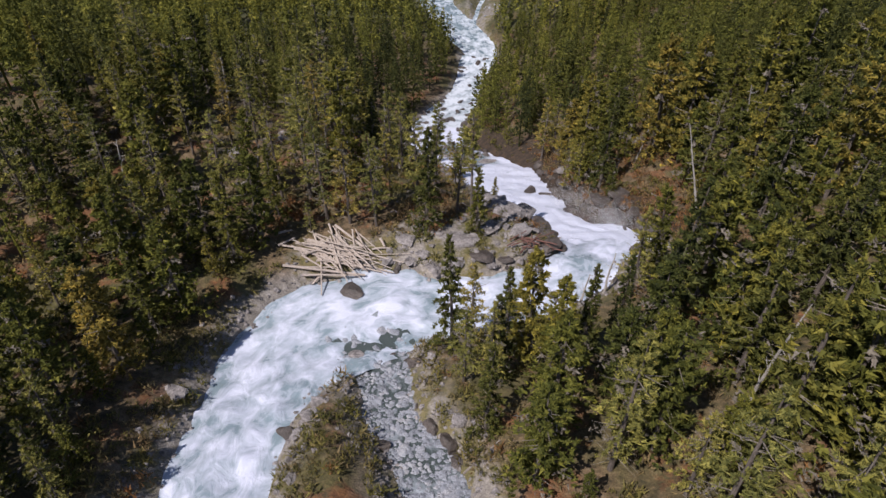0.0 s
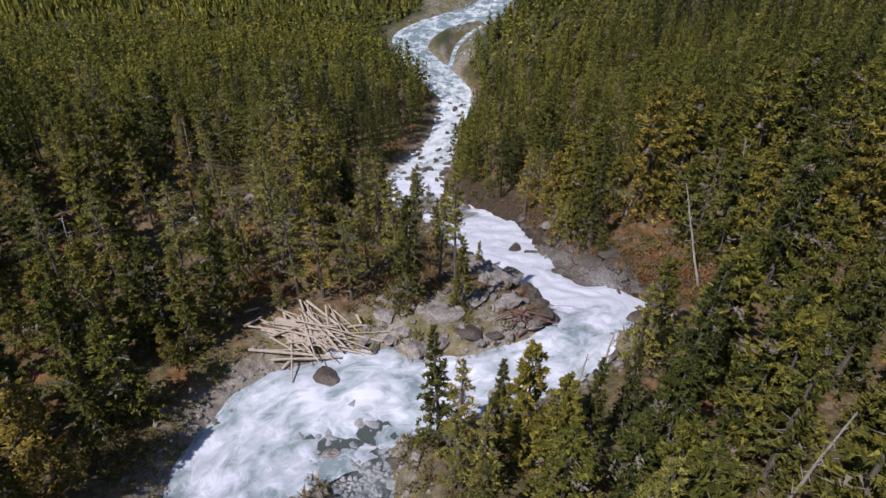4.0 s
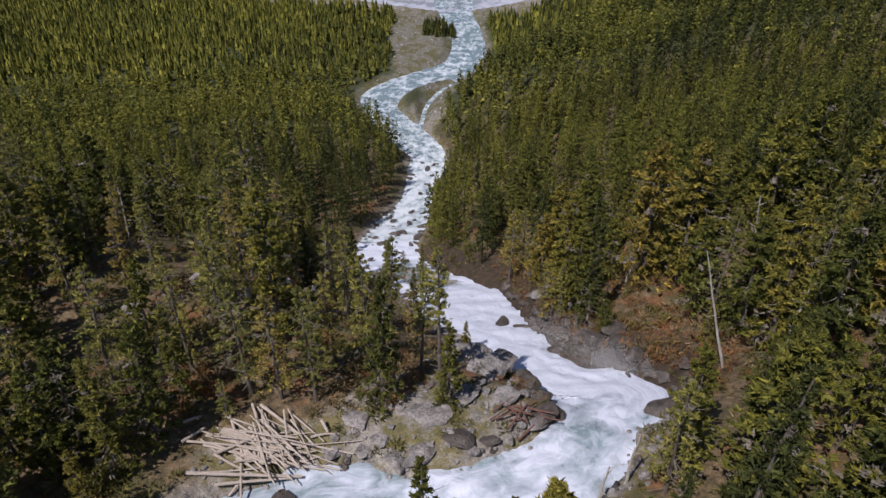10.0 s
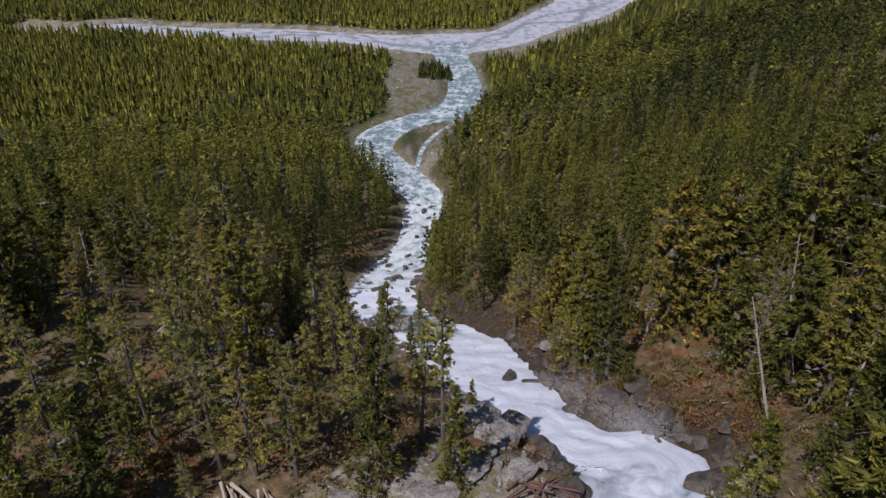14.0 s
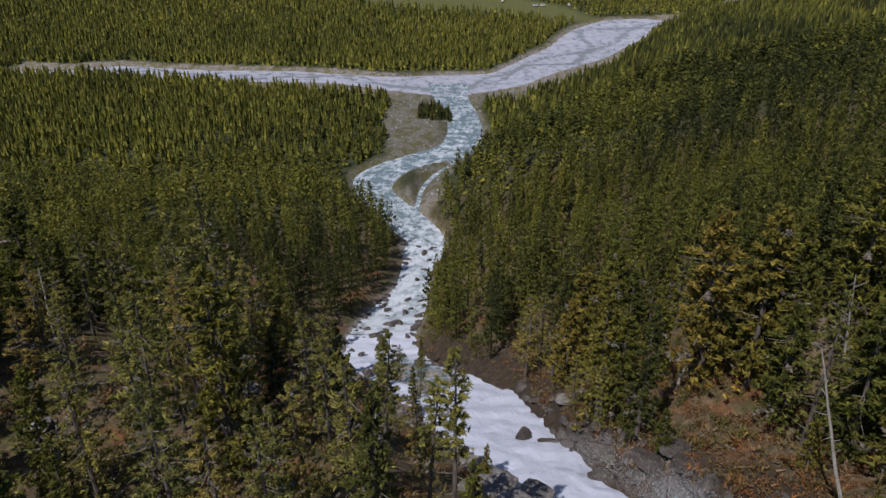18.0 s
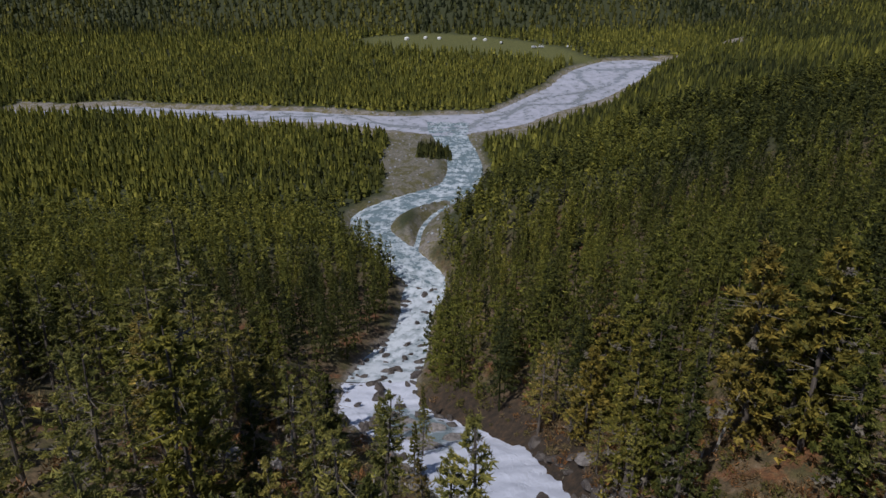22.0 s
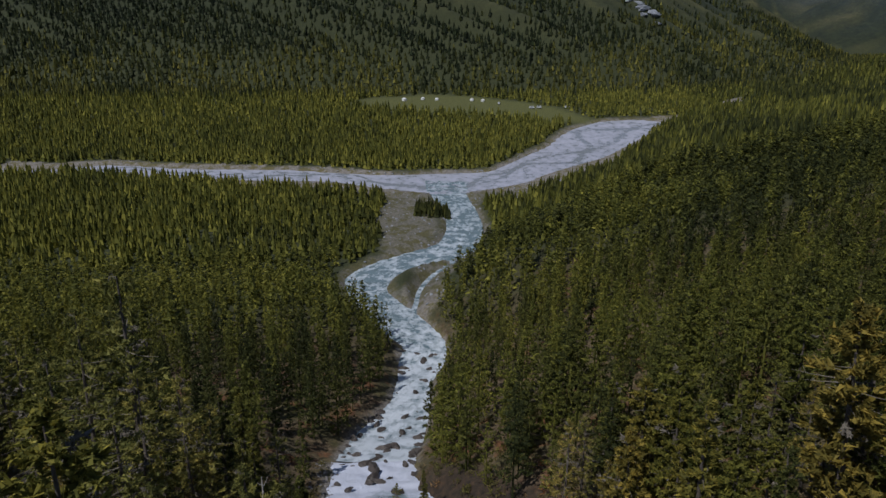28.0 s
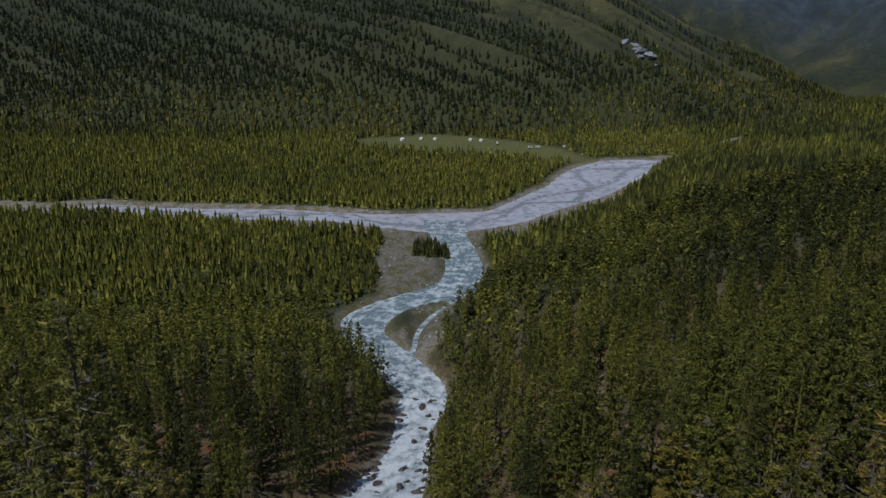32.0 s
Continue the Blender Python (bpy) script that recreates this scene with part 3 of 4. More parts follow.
# open places in the woods: centre and radius
OPEN = [(2, 89, 7.5), (-8, 87, 6), (-17, 85, 6), (-25, 84, 5), (-31, 76, 3), (-13, 50, 8), (-14, 41, 7), (-10, 33, 6), (13, 92, 6), (41, 120, 4), (36, 130, 4.5), (33, 141, 4), (38, 108, 3), (-37, 47, 2.5), (9, 104, 5), (13, 112, 4), (-8, 106, 3), (-6, 111, 4.5), (-14, 120, 4), (-3, 128, 6), (-13, 134, 5), (3, 141, 6), (-21, 108, 4), (0, 152, 6), (-9, 146, 5), (-12, 180, 8), (-16, 195, 7), (-9, 165, 7), (-15, 210, 5), (4, 122, 7), (5, 131, 7), (1, 137, 6), (7, 142, 6), (9, 152, 5), (-4, 104, 6), (2, 103, 6), (-10, 100, 4.5), (-16, 105, 4), (-5, 124, 5), (22, 352, 14), (32, 372, 11), (17, 380, 12), (13, 396, 8), (12, 365, 8), (43, 96, 4.5), (40, 90, 3.5)]


def bare(x, y):
    b = np.zeros(x.shape, bool)
    for cx, cy, r in OPEN:
        b |= np.hypot(x - cx, y - cy) < r
    return b


def far_tree(rng, n, tiers, sides):
    """Ragged low crowns as a unit shape: n variants of stacked skirts, height 1, radius 1."""
    out = []
    for _ in range(n):
        vs, fs = [], []
        for k in range(tiers):
            z0, z1 = 0.06 + 0.86 * k / tiers, 0.06 + 0.94 * (k + 1.7) / (tiers + 0.7)
            rad = (1 - k / tiers) ** 0.75
            a0 = rng.uniform(0, 6.28)
            for i in range(sides):
                a, w = a0 + 6.283 * i / sides + rng.normal(0, 0.2), 3.3 / sides
                q = rad * rng.uniform(0.6, 1.2)
                dz = rng.uniform(-0.05, 0.04)
                vs += [(0, 0, min(z1, 1.0)), (q * math.cos(a - w), q * math.sin(a - w), z0 + dz), (q * math.cos(a + w), q * math.sin(a + w), z0 + dz - 0.03)]
                fs.append((len(vs) - 3, len(vs) - 2, len(vs) - 1))
        out.append((np.array(vs), np.array(fs)))
    return out


def plant(name, shapes, x, y, z, hs, rs, tint, mat, rng):
    """Many trees joined into one mesh."""
    pick, turn = rng.integers(0, len(shapes), len(x)), rng.uniform(0, 6.283, len(x))
    vs, fs, ts, o = [], [], [], 0
    for k, (sv, sf) in enumerate(shapes):
        s = np.where(pick == k)[0]
        if not len(s):
            continue
        c, q = np.cos(turn[s])[:, None], np.sin(turn[s])[:, None]
        vx = x[s, None] + rs[s, None] * (c * sv[:, 0] - q * sv[:, 1])
        vy = y[s, None] + rs[s, None] * (q * sv[:, 0] + c * sv[:, 1])
        vz = z[s, None] + hs[s, None] * sv[:, 2]
        vs.append(np.stack([vx, vy, vz], -1).reshape(-1, 3))
        fs.append((sf[None] + (np.arange(len(s)) * len(sv))[:, None, None] + o).reshape(-1, sf.shape[1]))
        ts.append(np.repeat(tint[s], len(sv)))
        o += len(s) * len(sv)
    me = mesh_from(name, np.vstack(vs), np.vstack(fs), mat)
    put_attribute(me, "tint", np.concatenate(ts))
    return me


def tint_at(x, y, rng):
    # shade on the slope right of the stream is put into darker tints
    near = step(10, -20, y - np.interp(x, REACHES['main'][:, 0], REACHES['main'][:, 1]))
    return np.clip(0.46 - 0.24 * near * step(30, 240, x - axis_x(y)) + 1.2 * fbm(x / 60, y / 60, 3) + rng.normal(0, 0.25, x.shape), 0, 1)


MASTERS = [build_tree(k, s) for k, s in (("stone_pine", 1), ("stone_pine", 2), ("stone_pine", 7), ("spruce", 3), ("spruce", 4), ("larch", 5), ("larch", 6), ("tall_larch", 9))]
# trees known by their place: master, x, y, height
KNOWN = [(7, 4.9, 94.4, 21), (3, -2.8, 90.9, 20), (4, 5.6, 89.2, 13.5), (7, 2.4, 96, 17.5), (7, -1.6, 104.8, 19), (5, -11.3, 91.6, 18), (6, -15.8, 92.5, 17), (5, -19.9, 94, 20), (6, -4.3, 98.2, 19.5), (0, -17.5, 106, 25), (5, -9, 99, 16), (4, 9.6, 106, 8), (5, -1.3, 117, 14), (6, 2.6, 109, 12), (7, -1.8, 141.7, 15), (4, 3.5, 150, 11), (3, -7, 121, 17), (5, -8, 112, 18),
         (5, -27.5, 144, 32), (6, -21, 139.5, 21), (5, -31.5, 142, 25), (1, -28, 151, 17),
         (1, -29.5, 85.2, 17), (2, -36.3, 68, 17), (0, -46, 63.5, 17), (3, 1.2, 61.5, 19.5), (5, 3.4, 59.5, 16), (6, 5.6, 52.5, 15), (5, 2.6, 54.5, 13), (3, 8.2, 60.6, 15), (0, 10.4, 58, 19), (1, 13.0, 55, 16), (2, 19.5, 50, 15), (5, 17.6, 40.1, 21), (4, 4.8, 46.3, 15), (2, 9.5, 38.5, 16), (1, 31.6, 77, 17), (6, 27.5, 72.5, 17), (3, 22.5, 61, 15), (4, 6.5, 54, 15), (2, 24, 53, 18), (5, -28, 129, 21), (6, -25, 138, 20), (0, -31, 132, 17), (5, -20, 141, 18), (5, 49, 136, 18), (6, 56, 142, 17), (5, 5.5, 160, 12), (6, 2.0, 172, 11), (4, 7.5, 183, 10), (0, -40, 56, 18), (2, -43, 48, 17), (1, -46, 39, 17), (3, -39, 64.5, 14), (0, -50, 55, 20), (5, -41, 43, 14), (1, -40.5, 51, 8), (2, -45, 45, 11), (0, -38.5, 41, 7), (1, -43, 36, 10), (3, -50, 51, 13), (2, -38, 60, 7), (4, -36.5, 70, 9), (0, -34.5, 77, 8)]
rng3 = np.random.default_rng(3)
sx, sy = scatter(rng3, -120, 130, 22, 215, 5.3)
kx, ky = np.array([k[1] for k in KNOWN]), np.array([k[2] for k in KNOWN])
ok = wooded(sx, sy, rng3, 2.2) & (np.abs(sx) < 30 + 0.5 * sy)
ok &= np.min(np.hypot(sx[:, None] - kx, sy[:, None] - ky), axis=1) > 3.6
OPEN_WOOD = lambda x, y: (x < axis_x(y)) & (x > -48) & (y > 84) & (y < 215)
ok &= (sx < 14) | (sy > 118) | (rng3.random(len(sx)) < 0.6)
ok &= ~OPEN_WOOD(sx, sy) | (rng3.random(len(sx)) < np.where(sy < 140, 0.5, 0.72))
sx, sy = sx[ok], sy[ok]
# of the trees past the known ones the nearest stand as things, the rest joined
view = np.minimum(np.hypot(sx, 1.2 * (sy - 40)), np.hypot(sx, 1.2 * (sy - 115)))
first = np.argsort(view + rng3.uniform(0, 15, len(sx)))
CHANCE = [0.14, 0.13, 0.12, 0.14, 0.13, 0.17, 0.15, 0.02]
PINES = [0.24, 0.24, 0.2, 0.12, 0.1, 0.05, 0.04, 0.01]
LARCHES = [0.08, 0.05, 0.05, 0.1, 0.1, 0.27, 0.27, 0.08]
places = list(KNOWN)
water_off = to_water(sx, sy)


def tall(x, y, off, rng):
    """Height of a tree: lower by the water, taller on the shaded slope."""
    h = rng.uniform(13, 22) if rng.random() < (0.84 if x > 20 else 0.74) else rng.uniform(5, 11)
    if y < 85 and x > 2 and off < 11:
        h = min(h, rng.uniform(4, 10))
    if y < 80 and x < -22:
        h = min(h, 6 + 0.85 * off)
    return h * (1.25 if x > 24 and y < 130 else 1)


for i in first[:300 - len(KNOWN)]:
    places.append((int(rng3.choice(8, p=LARCHES if OPEN_WOOD(sx[i], sy[i]) else PINES if sx[i] > 32 and sy[i] < 135 else CHANCE)), sx[i], sy[i], tall(sx[i], sy[i], water_off[i], rng3)))
used = set()
for k, x, y, h in places:
    kind_h = KINDS[MASTERS[k].name.split(".")[0]][0]
    m = pose(x, y, float(ground(x, y)) - 0.2, rng3.normal(0, 1.6), rng3.normal(0, 1.6), rng3.uniform(0, 360))
    ob = MASTERS[k]
    if k in used:
        ob = copy_thing(ob, m)
    else:
        used.add(k)
        ob.matrix_basis = m
    q = h / kind_h
    ob.scale = (q * rng3.uniform(0.92, 1.2),) * 2 + (q,)


def unit(kind, seed, branches, tufts, needles, size, narrow=None, slim=0.16):
    """A crown and its stem as one shape of height 1 and radius 1."""
    h, r, low, power, rise, sag, spread = KINDS[kind][0], KINDS[kind][1], *KINDS[kind][6:11]
    rng = np.random.default_rng(seed)
    v, f, fresh, branch = tufted(rng, h, r, branches, tufts, needles, size, low, narrow or power, rise, sag, spread, slim)
    tv, tf = tris(tube([(0, 0, 0), (0, 0, h * 0.5), (0, 0, h * 0.95)], [0.22, 0.14, 0.04], 4))
    v, f = join([(v, f), (tv, tf)])
    return v / (r, r, h), f


rest = first[300 - len(KNOWN):]
mx, my = sx[rest], sy[rest]
hs = np.array([tall(x, y, o, rng3) for x, y, o in zip(mx, my, water_off[rest])])
NEAR = [unit(k, s, 44, 5, 4, 0.72, None, 0.15) for k, s in (("stone_pine", 21), ("stone_pine", 22), ("spruce", 23), ("larch", 24), ("larch", 25))]
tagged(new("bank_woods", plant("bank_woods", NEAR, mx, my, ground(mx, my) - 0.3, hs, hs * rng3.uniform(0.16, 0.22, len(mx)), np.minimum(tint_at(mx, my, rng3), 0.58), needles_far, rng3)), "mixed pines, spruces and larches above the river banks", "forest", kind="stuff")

rng4 = np.random.default_rng(4)
SORTS = ("stone_pine", "stone_pine", "larch", "larch", "larch", "spruce")
MID = [unit(k, 31 + i, 46, 4, 3, 0.95, 0.8, 0.17) for i, k in enumerate(SORTS)]
LOW = [unit(k, 41 + i, 24, 2, 2, 1.8, 0.85, 0.2) for i, k in enumerate(SORTS)]
ax, ay = scatter(rng4, -240, 300, 8, 345, 5.5)
ok = wooded(ax, ay, rng4, 2.5) & ((np.abs(ax) > 30 + 0.5 * ay) | (ay > 215) | (ay < 22)) & (ax > -32 - 0.62 * ay) & (ax < 32 + 0.82 * ay)
mx, my = ax[ok], ay[ok]
close = (my > 100) & (my < 290) & (mx > -105) & (mx < 150)
bx_, by_ = scatter(rng4, -110, 110, -150, 8, 7.5)
back = wooded(bx_, by_, rng4, 4)
mx, my, close = np.concatenate([mx, bx_[back]]), np.concatenate([my, by_[back]]), np.concatenate([close, np.zeros(int(back.sum()), bool)])
for shapes, pick, label in ((MID, close, "dense mixed conifer woods on the valley sides"), (LOW, ~close, "conifer woods further along the valley sides")):
    tx, ty = mx[pick], my[pick]
    hs = np.where(rng4.random(len(tx)) < 0.8, rng4.uniform(12, 20, len(tx)), rng4.uniform(5, 11, len(tx)))
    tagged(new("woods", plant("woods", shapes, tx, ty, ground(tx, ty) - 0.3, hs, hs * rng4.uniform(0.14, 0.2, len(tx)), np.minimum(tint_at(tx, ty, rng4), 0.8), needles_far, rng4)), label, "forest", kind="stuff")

FAR = far_tree(np.random.default_rng(8), 14, 3, 4)
FEATHERY = [unit(k, 61 + i, 16, 2, 2, 2.0, 0.75, 0.27) for i, k in enumerate(("stone_pine", "larch", "larch", "spruce", "spruce"))]
fx, fy = scatter(rng4, -560, 760, 345, 780, 3.5)
keep = np.interp(fy, [345, 425, 470, 640, 780], [0.72, 0.72, 1, 0.9, 0.6])
ok = (rng4.random(len(fx)) < keep) & (fx > -50 - 0.62 * fy) & (fx < 60 + 0.85 * fy)
fx, fy = fx[ok], fy[ok]
ok = wooded(fx, fy, rng4, 5) & (mountain(fx, fy) < 25) & (far_range(fx, fy) < 5)
fx, fy = fx[ok], fy[ok]
hs = rng4.uniform(6.5, 10.5, len(fx)) * (1 + 0.3 * fbm(fx / 40, fy / 40)) * (1 + 0.25 * step(20, 80, fx - axis_x(fy)))
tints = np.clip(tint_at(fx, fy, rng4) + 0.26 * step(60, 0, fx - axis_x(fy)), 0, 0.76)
nearer = (fy < 400) | ((fx > axis_x(fy)) & (fy < 430))
for shapes, pick, label in ((FEATHERY, nearer, "feathery conifers at the near edge of the valley floor"), (FAR, ~nearer, "even green conifer forest on the valley floor")):
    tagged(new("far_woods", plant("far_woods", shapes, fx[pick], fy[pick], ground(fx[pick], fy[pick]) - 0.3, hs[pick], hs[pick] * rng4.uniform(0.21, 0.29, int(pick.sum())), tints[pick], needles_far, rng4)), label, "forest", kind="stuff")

# a clump on the island bar
ix, iy = rng4.uniform(25, 45, 90), rng4.uniform(461, 477, 90)
hs = rng4.uniform(5, 9, 90)
tagged(new("island_clump", plant("island_clump", FAR, ix, iy, ground(ix, iy) - 0.2, hs, hs * 0.2, rng4.uniform(0, 0.25, 90), needles_far, rng4)), "small dark clump of conifers on a gravel island", "trees", kind="stuff")

TINY = far_tree(np.random.default_rng(9), 8, 2, 4)
gx, gy = scatter(rng4, -800, 1300, 770, 1700, 5.9)
ok = (gx > -60 - 0.6 * gy) & (gx < 60 + 0.85 * gy) & (rng4.random(len(gx)) < np.interp(gy, [770, 1000, 1300, 1700], [1, 1, 0.7, 0.4])) & (far_range(gx, gy) < 30) & (np.hypot(gx - 347, (gy - 963) * 0.6) > 16)
gx, gy = gx[ok], gy[ok]
m_ = mountain(gx, gy)
ok = (in_meadow(gx, gy) < 0.3) & (fbm(gx / 120 + 9, gy / 120, 4) + 0.12 * rng4.random(len(gx)) > -0.24 + np.minimum(0.006 * np.maximum(m_ - 25, 0), 0.5) * step(-300, 250, gx) + 1.5 * step(15, 50, m_) * (gully(gx, gy) - 0.2) * step(-50, 260, gx) - 0.3 * step(260, 60, gx))
gx, gy = gx[ok], gy[ok]
hs = rng4.uniform(6, 11, len(gx)) - 2 * step(60, 140, m_[ok])
# tints drop up the slope and leftward to paint in cloud shade
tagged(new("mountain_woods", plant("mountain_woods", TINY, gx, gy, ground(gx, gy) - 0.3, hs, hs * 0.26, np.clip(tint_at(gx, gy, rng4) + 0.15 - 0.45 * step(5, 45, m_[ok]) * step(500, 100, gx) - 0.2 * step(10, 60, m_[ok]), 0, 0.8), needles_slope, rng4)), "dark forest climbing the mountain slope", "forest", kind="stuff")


# ---- rocks ----
def part(name, me, parent, label=""):
    ob = new(name, me)
    ob.parent = parent
    return tagged(ob, label)


def rock_mesh(seed, mat, detail=3, flat=0.75, cuts=14):
    """An angular boulder about 1 across: a ball cut by planes and roughened, its middle at 0."""
    rng = np.random.default_rng(seed)
    bm = bmesh.new()
    bmesh.ops.create_icosphere(bm, subdivisions=detail, radius=0.62)
    v = np.array([p.co for p in bm.verts])
    for _ in range(cuts):
        n = rng.normal(0, 1, 3)
        n /= np.linalg.norm(n)
        over = np.maximum(v @ n - rng.uniform(0.22, 0.46), 0)
        v -= 0.92 * over[:, None] * n
    off = rng.uniform(0, 50)
    for i, p in enumerate(bm.verts):
        q = Vector(v[i])
        p.co = q * (1 + 0.16 * noise.noise(q * 3.1 + Vector((off, 0, 0))) + 0.09 * noise.noise(q * 7 + Vector((0, off, 0))) + 0.05 * noise.noise(q * 16 + Vector((0, off, 3))))
        p.co.z *= flat
    me = bpy.data.meshes.new("boulder")
    bm.to_mesh(me)
    bm.free()
    me.materials.append(mat)
    return me


DRY = [rock_mesh(i, rock_mat) for i in range(6)]
WET = [rock_mesh(20 + i, wet_rock) for i in range(5)]
PALE = [rock_mesh(40 + i, pale_stone, 2, 0.55) for i in range(6)]


def lay(name, me, x, y, size, z=None, turn=0.0, sink=0.25, label="", group="", parent=None, tilt=0.0):
    sx_, sy_, sz_ = size
    if z is None:
        z = max(float(ground(x, y)), float(level(y)) - 0.4)
    ob = new(name, me)
    ob.matrix_basis = pose(x, y, z + sz_ * (0.37 - sink), tilt, tilt * 0.6, turn) @ Matrix.Diagonal((sx_, sy_, sz_, 1))
    if parent:
        ob.parent = parent
    elif label:
        tagged(ob, label, "rock", group)
    return ob


rng5 = np.random.default_rng(55)
GREY, DARK = "grey angular boulder with pale weathered top", "dark wet boulder lapped by white water"
# mesh, x, y, size
BIG = [
    (DRY[0], 11.5, 97.5, (9, 10, 4)), (DRY[1], 13.5, 104, (8, 9, 4.6)), (DRY[2], 12.2, 112, (6, 8, 4.6)), (DRY[3], 9.5, 102, (7, 7, 3)), (DRY[5], 9.8, 119, (5, 7, 4)), (WET[0], 17.6, 96.5, (5.5, 5, 4.2)), (WET[1], 17.6, 88.0, (6, 4.6, 3.6)),
    (WET[2], 17.8, 92, (4, 3.4, 3)), (DRY[3], 12.8, 89.6, (4.6, 4, 3)), (WET[3], 10.4, 83.6, (3.4, 2.6, 2.2)), (WET[4], 6.6, 83.6, (4.6, 4, 3.2)), (WET[0], 34.2, 89.6, (8, 6.5, 5.5)),
    (WET[4], 31.6, 111, (6, 5, 4)), (WET[0], 35.6, 112, (6.5, 5, 4)), (WET[1], 28.8, 119, (6, 5, 4)), (WET[2], 34.2, 106, (6, 4, 4)), (WET[3], 30.5, 126, (5, 6, 3.5)),
    (DRY[0], -5.4, 83.4, (3.2, 2.6, 2.4)), (DRY[2], -1.6, 82.0, (4.4, 3.4, 3)), (DRY[3], 1.2, 81.6, (4.4, 3.6, 3.2)), (DRY[5], -8.8, 83.6, (3, 2.6, 2)), (DRY[4], -3.6, 84.6, (3, 2.6, 2)),
    (DRY[1], 3.4, 87.5, (8, 5.5, 2.2)), (DRY[2], -6.0, 87.6, (6, 4, 1.6)), (DRY[4], 7.5, 90, (6, 4, 2.6)), (DRY[0], -2.5, 91.5, (6, 4.5, 1.6)), (WET[4], 20.2, 131.5, (6.2, 3.4, 2.6)), (WET[3], 24.2, 129.4, (4.6, 3, 2.4)), (WET[4], -14.4, 77.4, (4.6, 3.8, 4.6)),
    (DRY[0], 30, 141, (5, 5, 3)), (WET[0], -18.2, 75.6, (1.6, 1.2, 1)), (DRY[3], -33.4, 53.5, (3.4, 2.8, 2.2)), (WET[1], -7.4, 63.6, (2.2, 1.8, 1.8)), (DRY[5], -11.8, 63.4, (3.2, 2.6, 2.4)), (DRY[4], 9.6, 72.0, (4.6, 3.4, 3.6)),
    (DRY[2], -25, 117, (5, 4, 3)), (DRY[1], -15, 124, (6, 4, 3.4)), (DRY[5], -20, 128, (4, 5, 3)), (DRY[0], -12, 103, (4, 3, 1.6)), (DRY[3], -32, 120, (5, 4, 2.6)), (DRY[4], -40, 112, (5, 3, 2.4)),
]
for me, x, y, size in BIG:
    dark = me.materials[0] == wet_rock
    size = (size[0] * 0.9, size[1] * 0.9, size[2] * 0.62)
    lay("boulder", me, x, y, size, turn=rng5.uniform(0, 360), sink=0.16, label=DARK if dark else GREY, group="large boulders by the falls", tilt=rng5.uniform(-6, 6))
# flat ledges that the stream slides over above the falls
for i, (x, y, a, b) in enumerate([(7, 165, 7, 5), (12, 170, 6, 4), (6, 170, 7, 4), (2, 176, 6, 5), (9, 175, 5, 4), (-2, 183, 6, 4), (4, 182, 5, 3.4), (0, 189, 4, 3)]):
    lay("rock_ledge", DRY[i % 6], x, y, (a, b, 1.5), z=float(level(y)) + 0.12, turn=rng5.uniform(-25, 25), sink=0.3, label="flat grey rock ledge washed by the stream", group="ledges above the falls", tilt=rng5.uniform(-4, 4))
# broken rock on the bench beside the falls
for i in range(80):
    x, y = rng5.uniform(-10, 17), rng5.uniform(81.5, 100)
    if float(to_water(np.array([x]), np.array([y]))[0]) > 0.3:
        s = 0.4 + 1.4 * rng5.random() ** 2.4
        lay("boulder", DRY[i % 6], x, y, (s * rng5.uniform(1, 1.7), s * rng5.uniform(0.8, 1.2), s * rng5.uniform(0.4, 0.9)), turn=rng5.uniform(0, 360), sink=0.2, label="broken grey rock on the stony bench", group="broken rocks on the bench", tilt=rng5.uniform(-20, 20))
# boulders in the rapids and along the shores
n = 0
while n < 130:
    y = rng5.uniform(176, 300)
    x = axis_x(y) + rng5.uniform(-12, 12)
    d = float(to_water(np.array([x]), np.array([y]))[0])
    if d < 1.5 and rng5.random() < (1.0 if y < 250 else 0.5) * (0.5 + 0.5 * (abs(d + 6) > 3)):
        s = rng5.uniform(0.9, 3.0)
        lay("boulder", WET[n % 5], x, y, (s * rng5.uniform(1, 1.5), s, s * rng5.uniform(0.7, 1.0)), z=float(level(y)) - 0.1, turn=rng5.uniform(0, 360), sink=0.2, label=DARK, group="boulders in the rapids")
        n += 1
n = 0
while n < 114:
    y = rng5.uniform(36, 160)
    x = axis_x(y) + rng5.uniform(-34, 34)
    d = float(to_water(np.array([x]), np.array([y]))[0])
    if -0.8 < d < 3.0:
        s = rng5.uniform(0.7, 2.2) * (1.3 if y > 85 else 1)
        soaked = d < 0.6 or (y > 88 and x > axis_x(y))
        me = (DRY, WET)[int(soaked)][n % 5]
        lay("boulder", me, x, y, (s * rng5.uniform(1, 1.5), s, s * rng5.uniform(0.7, 1.1)), turn=rng5.uniform(0, 360), sink=0.2, label=DARK if soaked else GREY, group="boulders along the shore", tilt=rng5.uniform(-15, 15))
        n += 1
# stones of the side channel
bed = tagged(new("stony_channel"), "pale rounded stones filling a shallow side channel", "stones", kind="structure")
side_line = smooth_line(REACHES["side"], 1.0)
side_line = side_line[side_line[:, 1] > 30]
for n in range(290):
    cx, cy, w = side_line[rng5.integers(len(side_line))]
    off = rng5.uniform(-0.62, 0.62)
    x, y = cx + off * w, cy + rng5.uniform(-1, 1)
    s = 0.5 + 1.1 * rng5.random() ** 2.2
    lay("stone", PALE[n % 6], x, y, (s * rng5.uniform(1, 1.6), s * rng5.uniform(0.9, 1.3), s * 0.8), z=float(level(y)) - 0.1, turn=rng5.uniform(0, 360), sink=0.25, parent=bed)
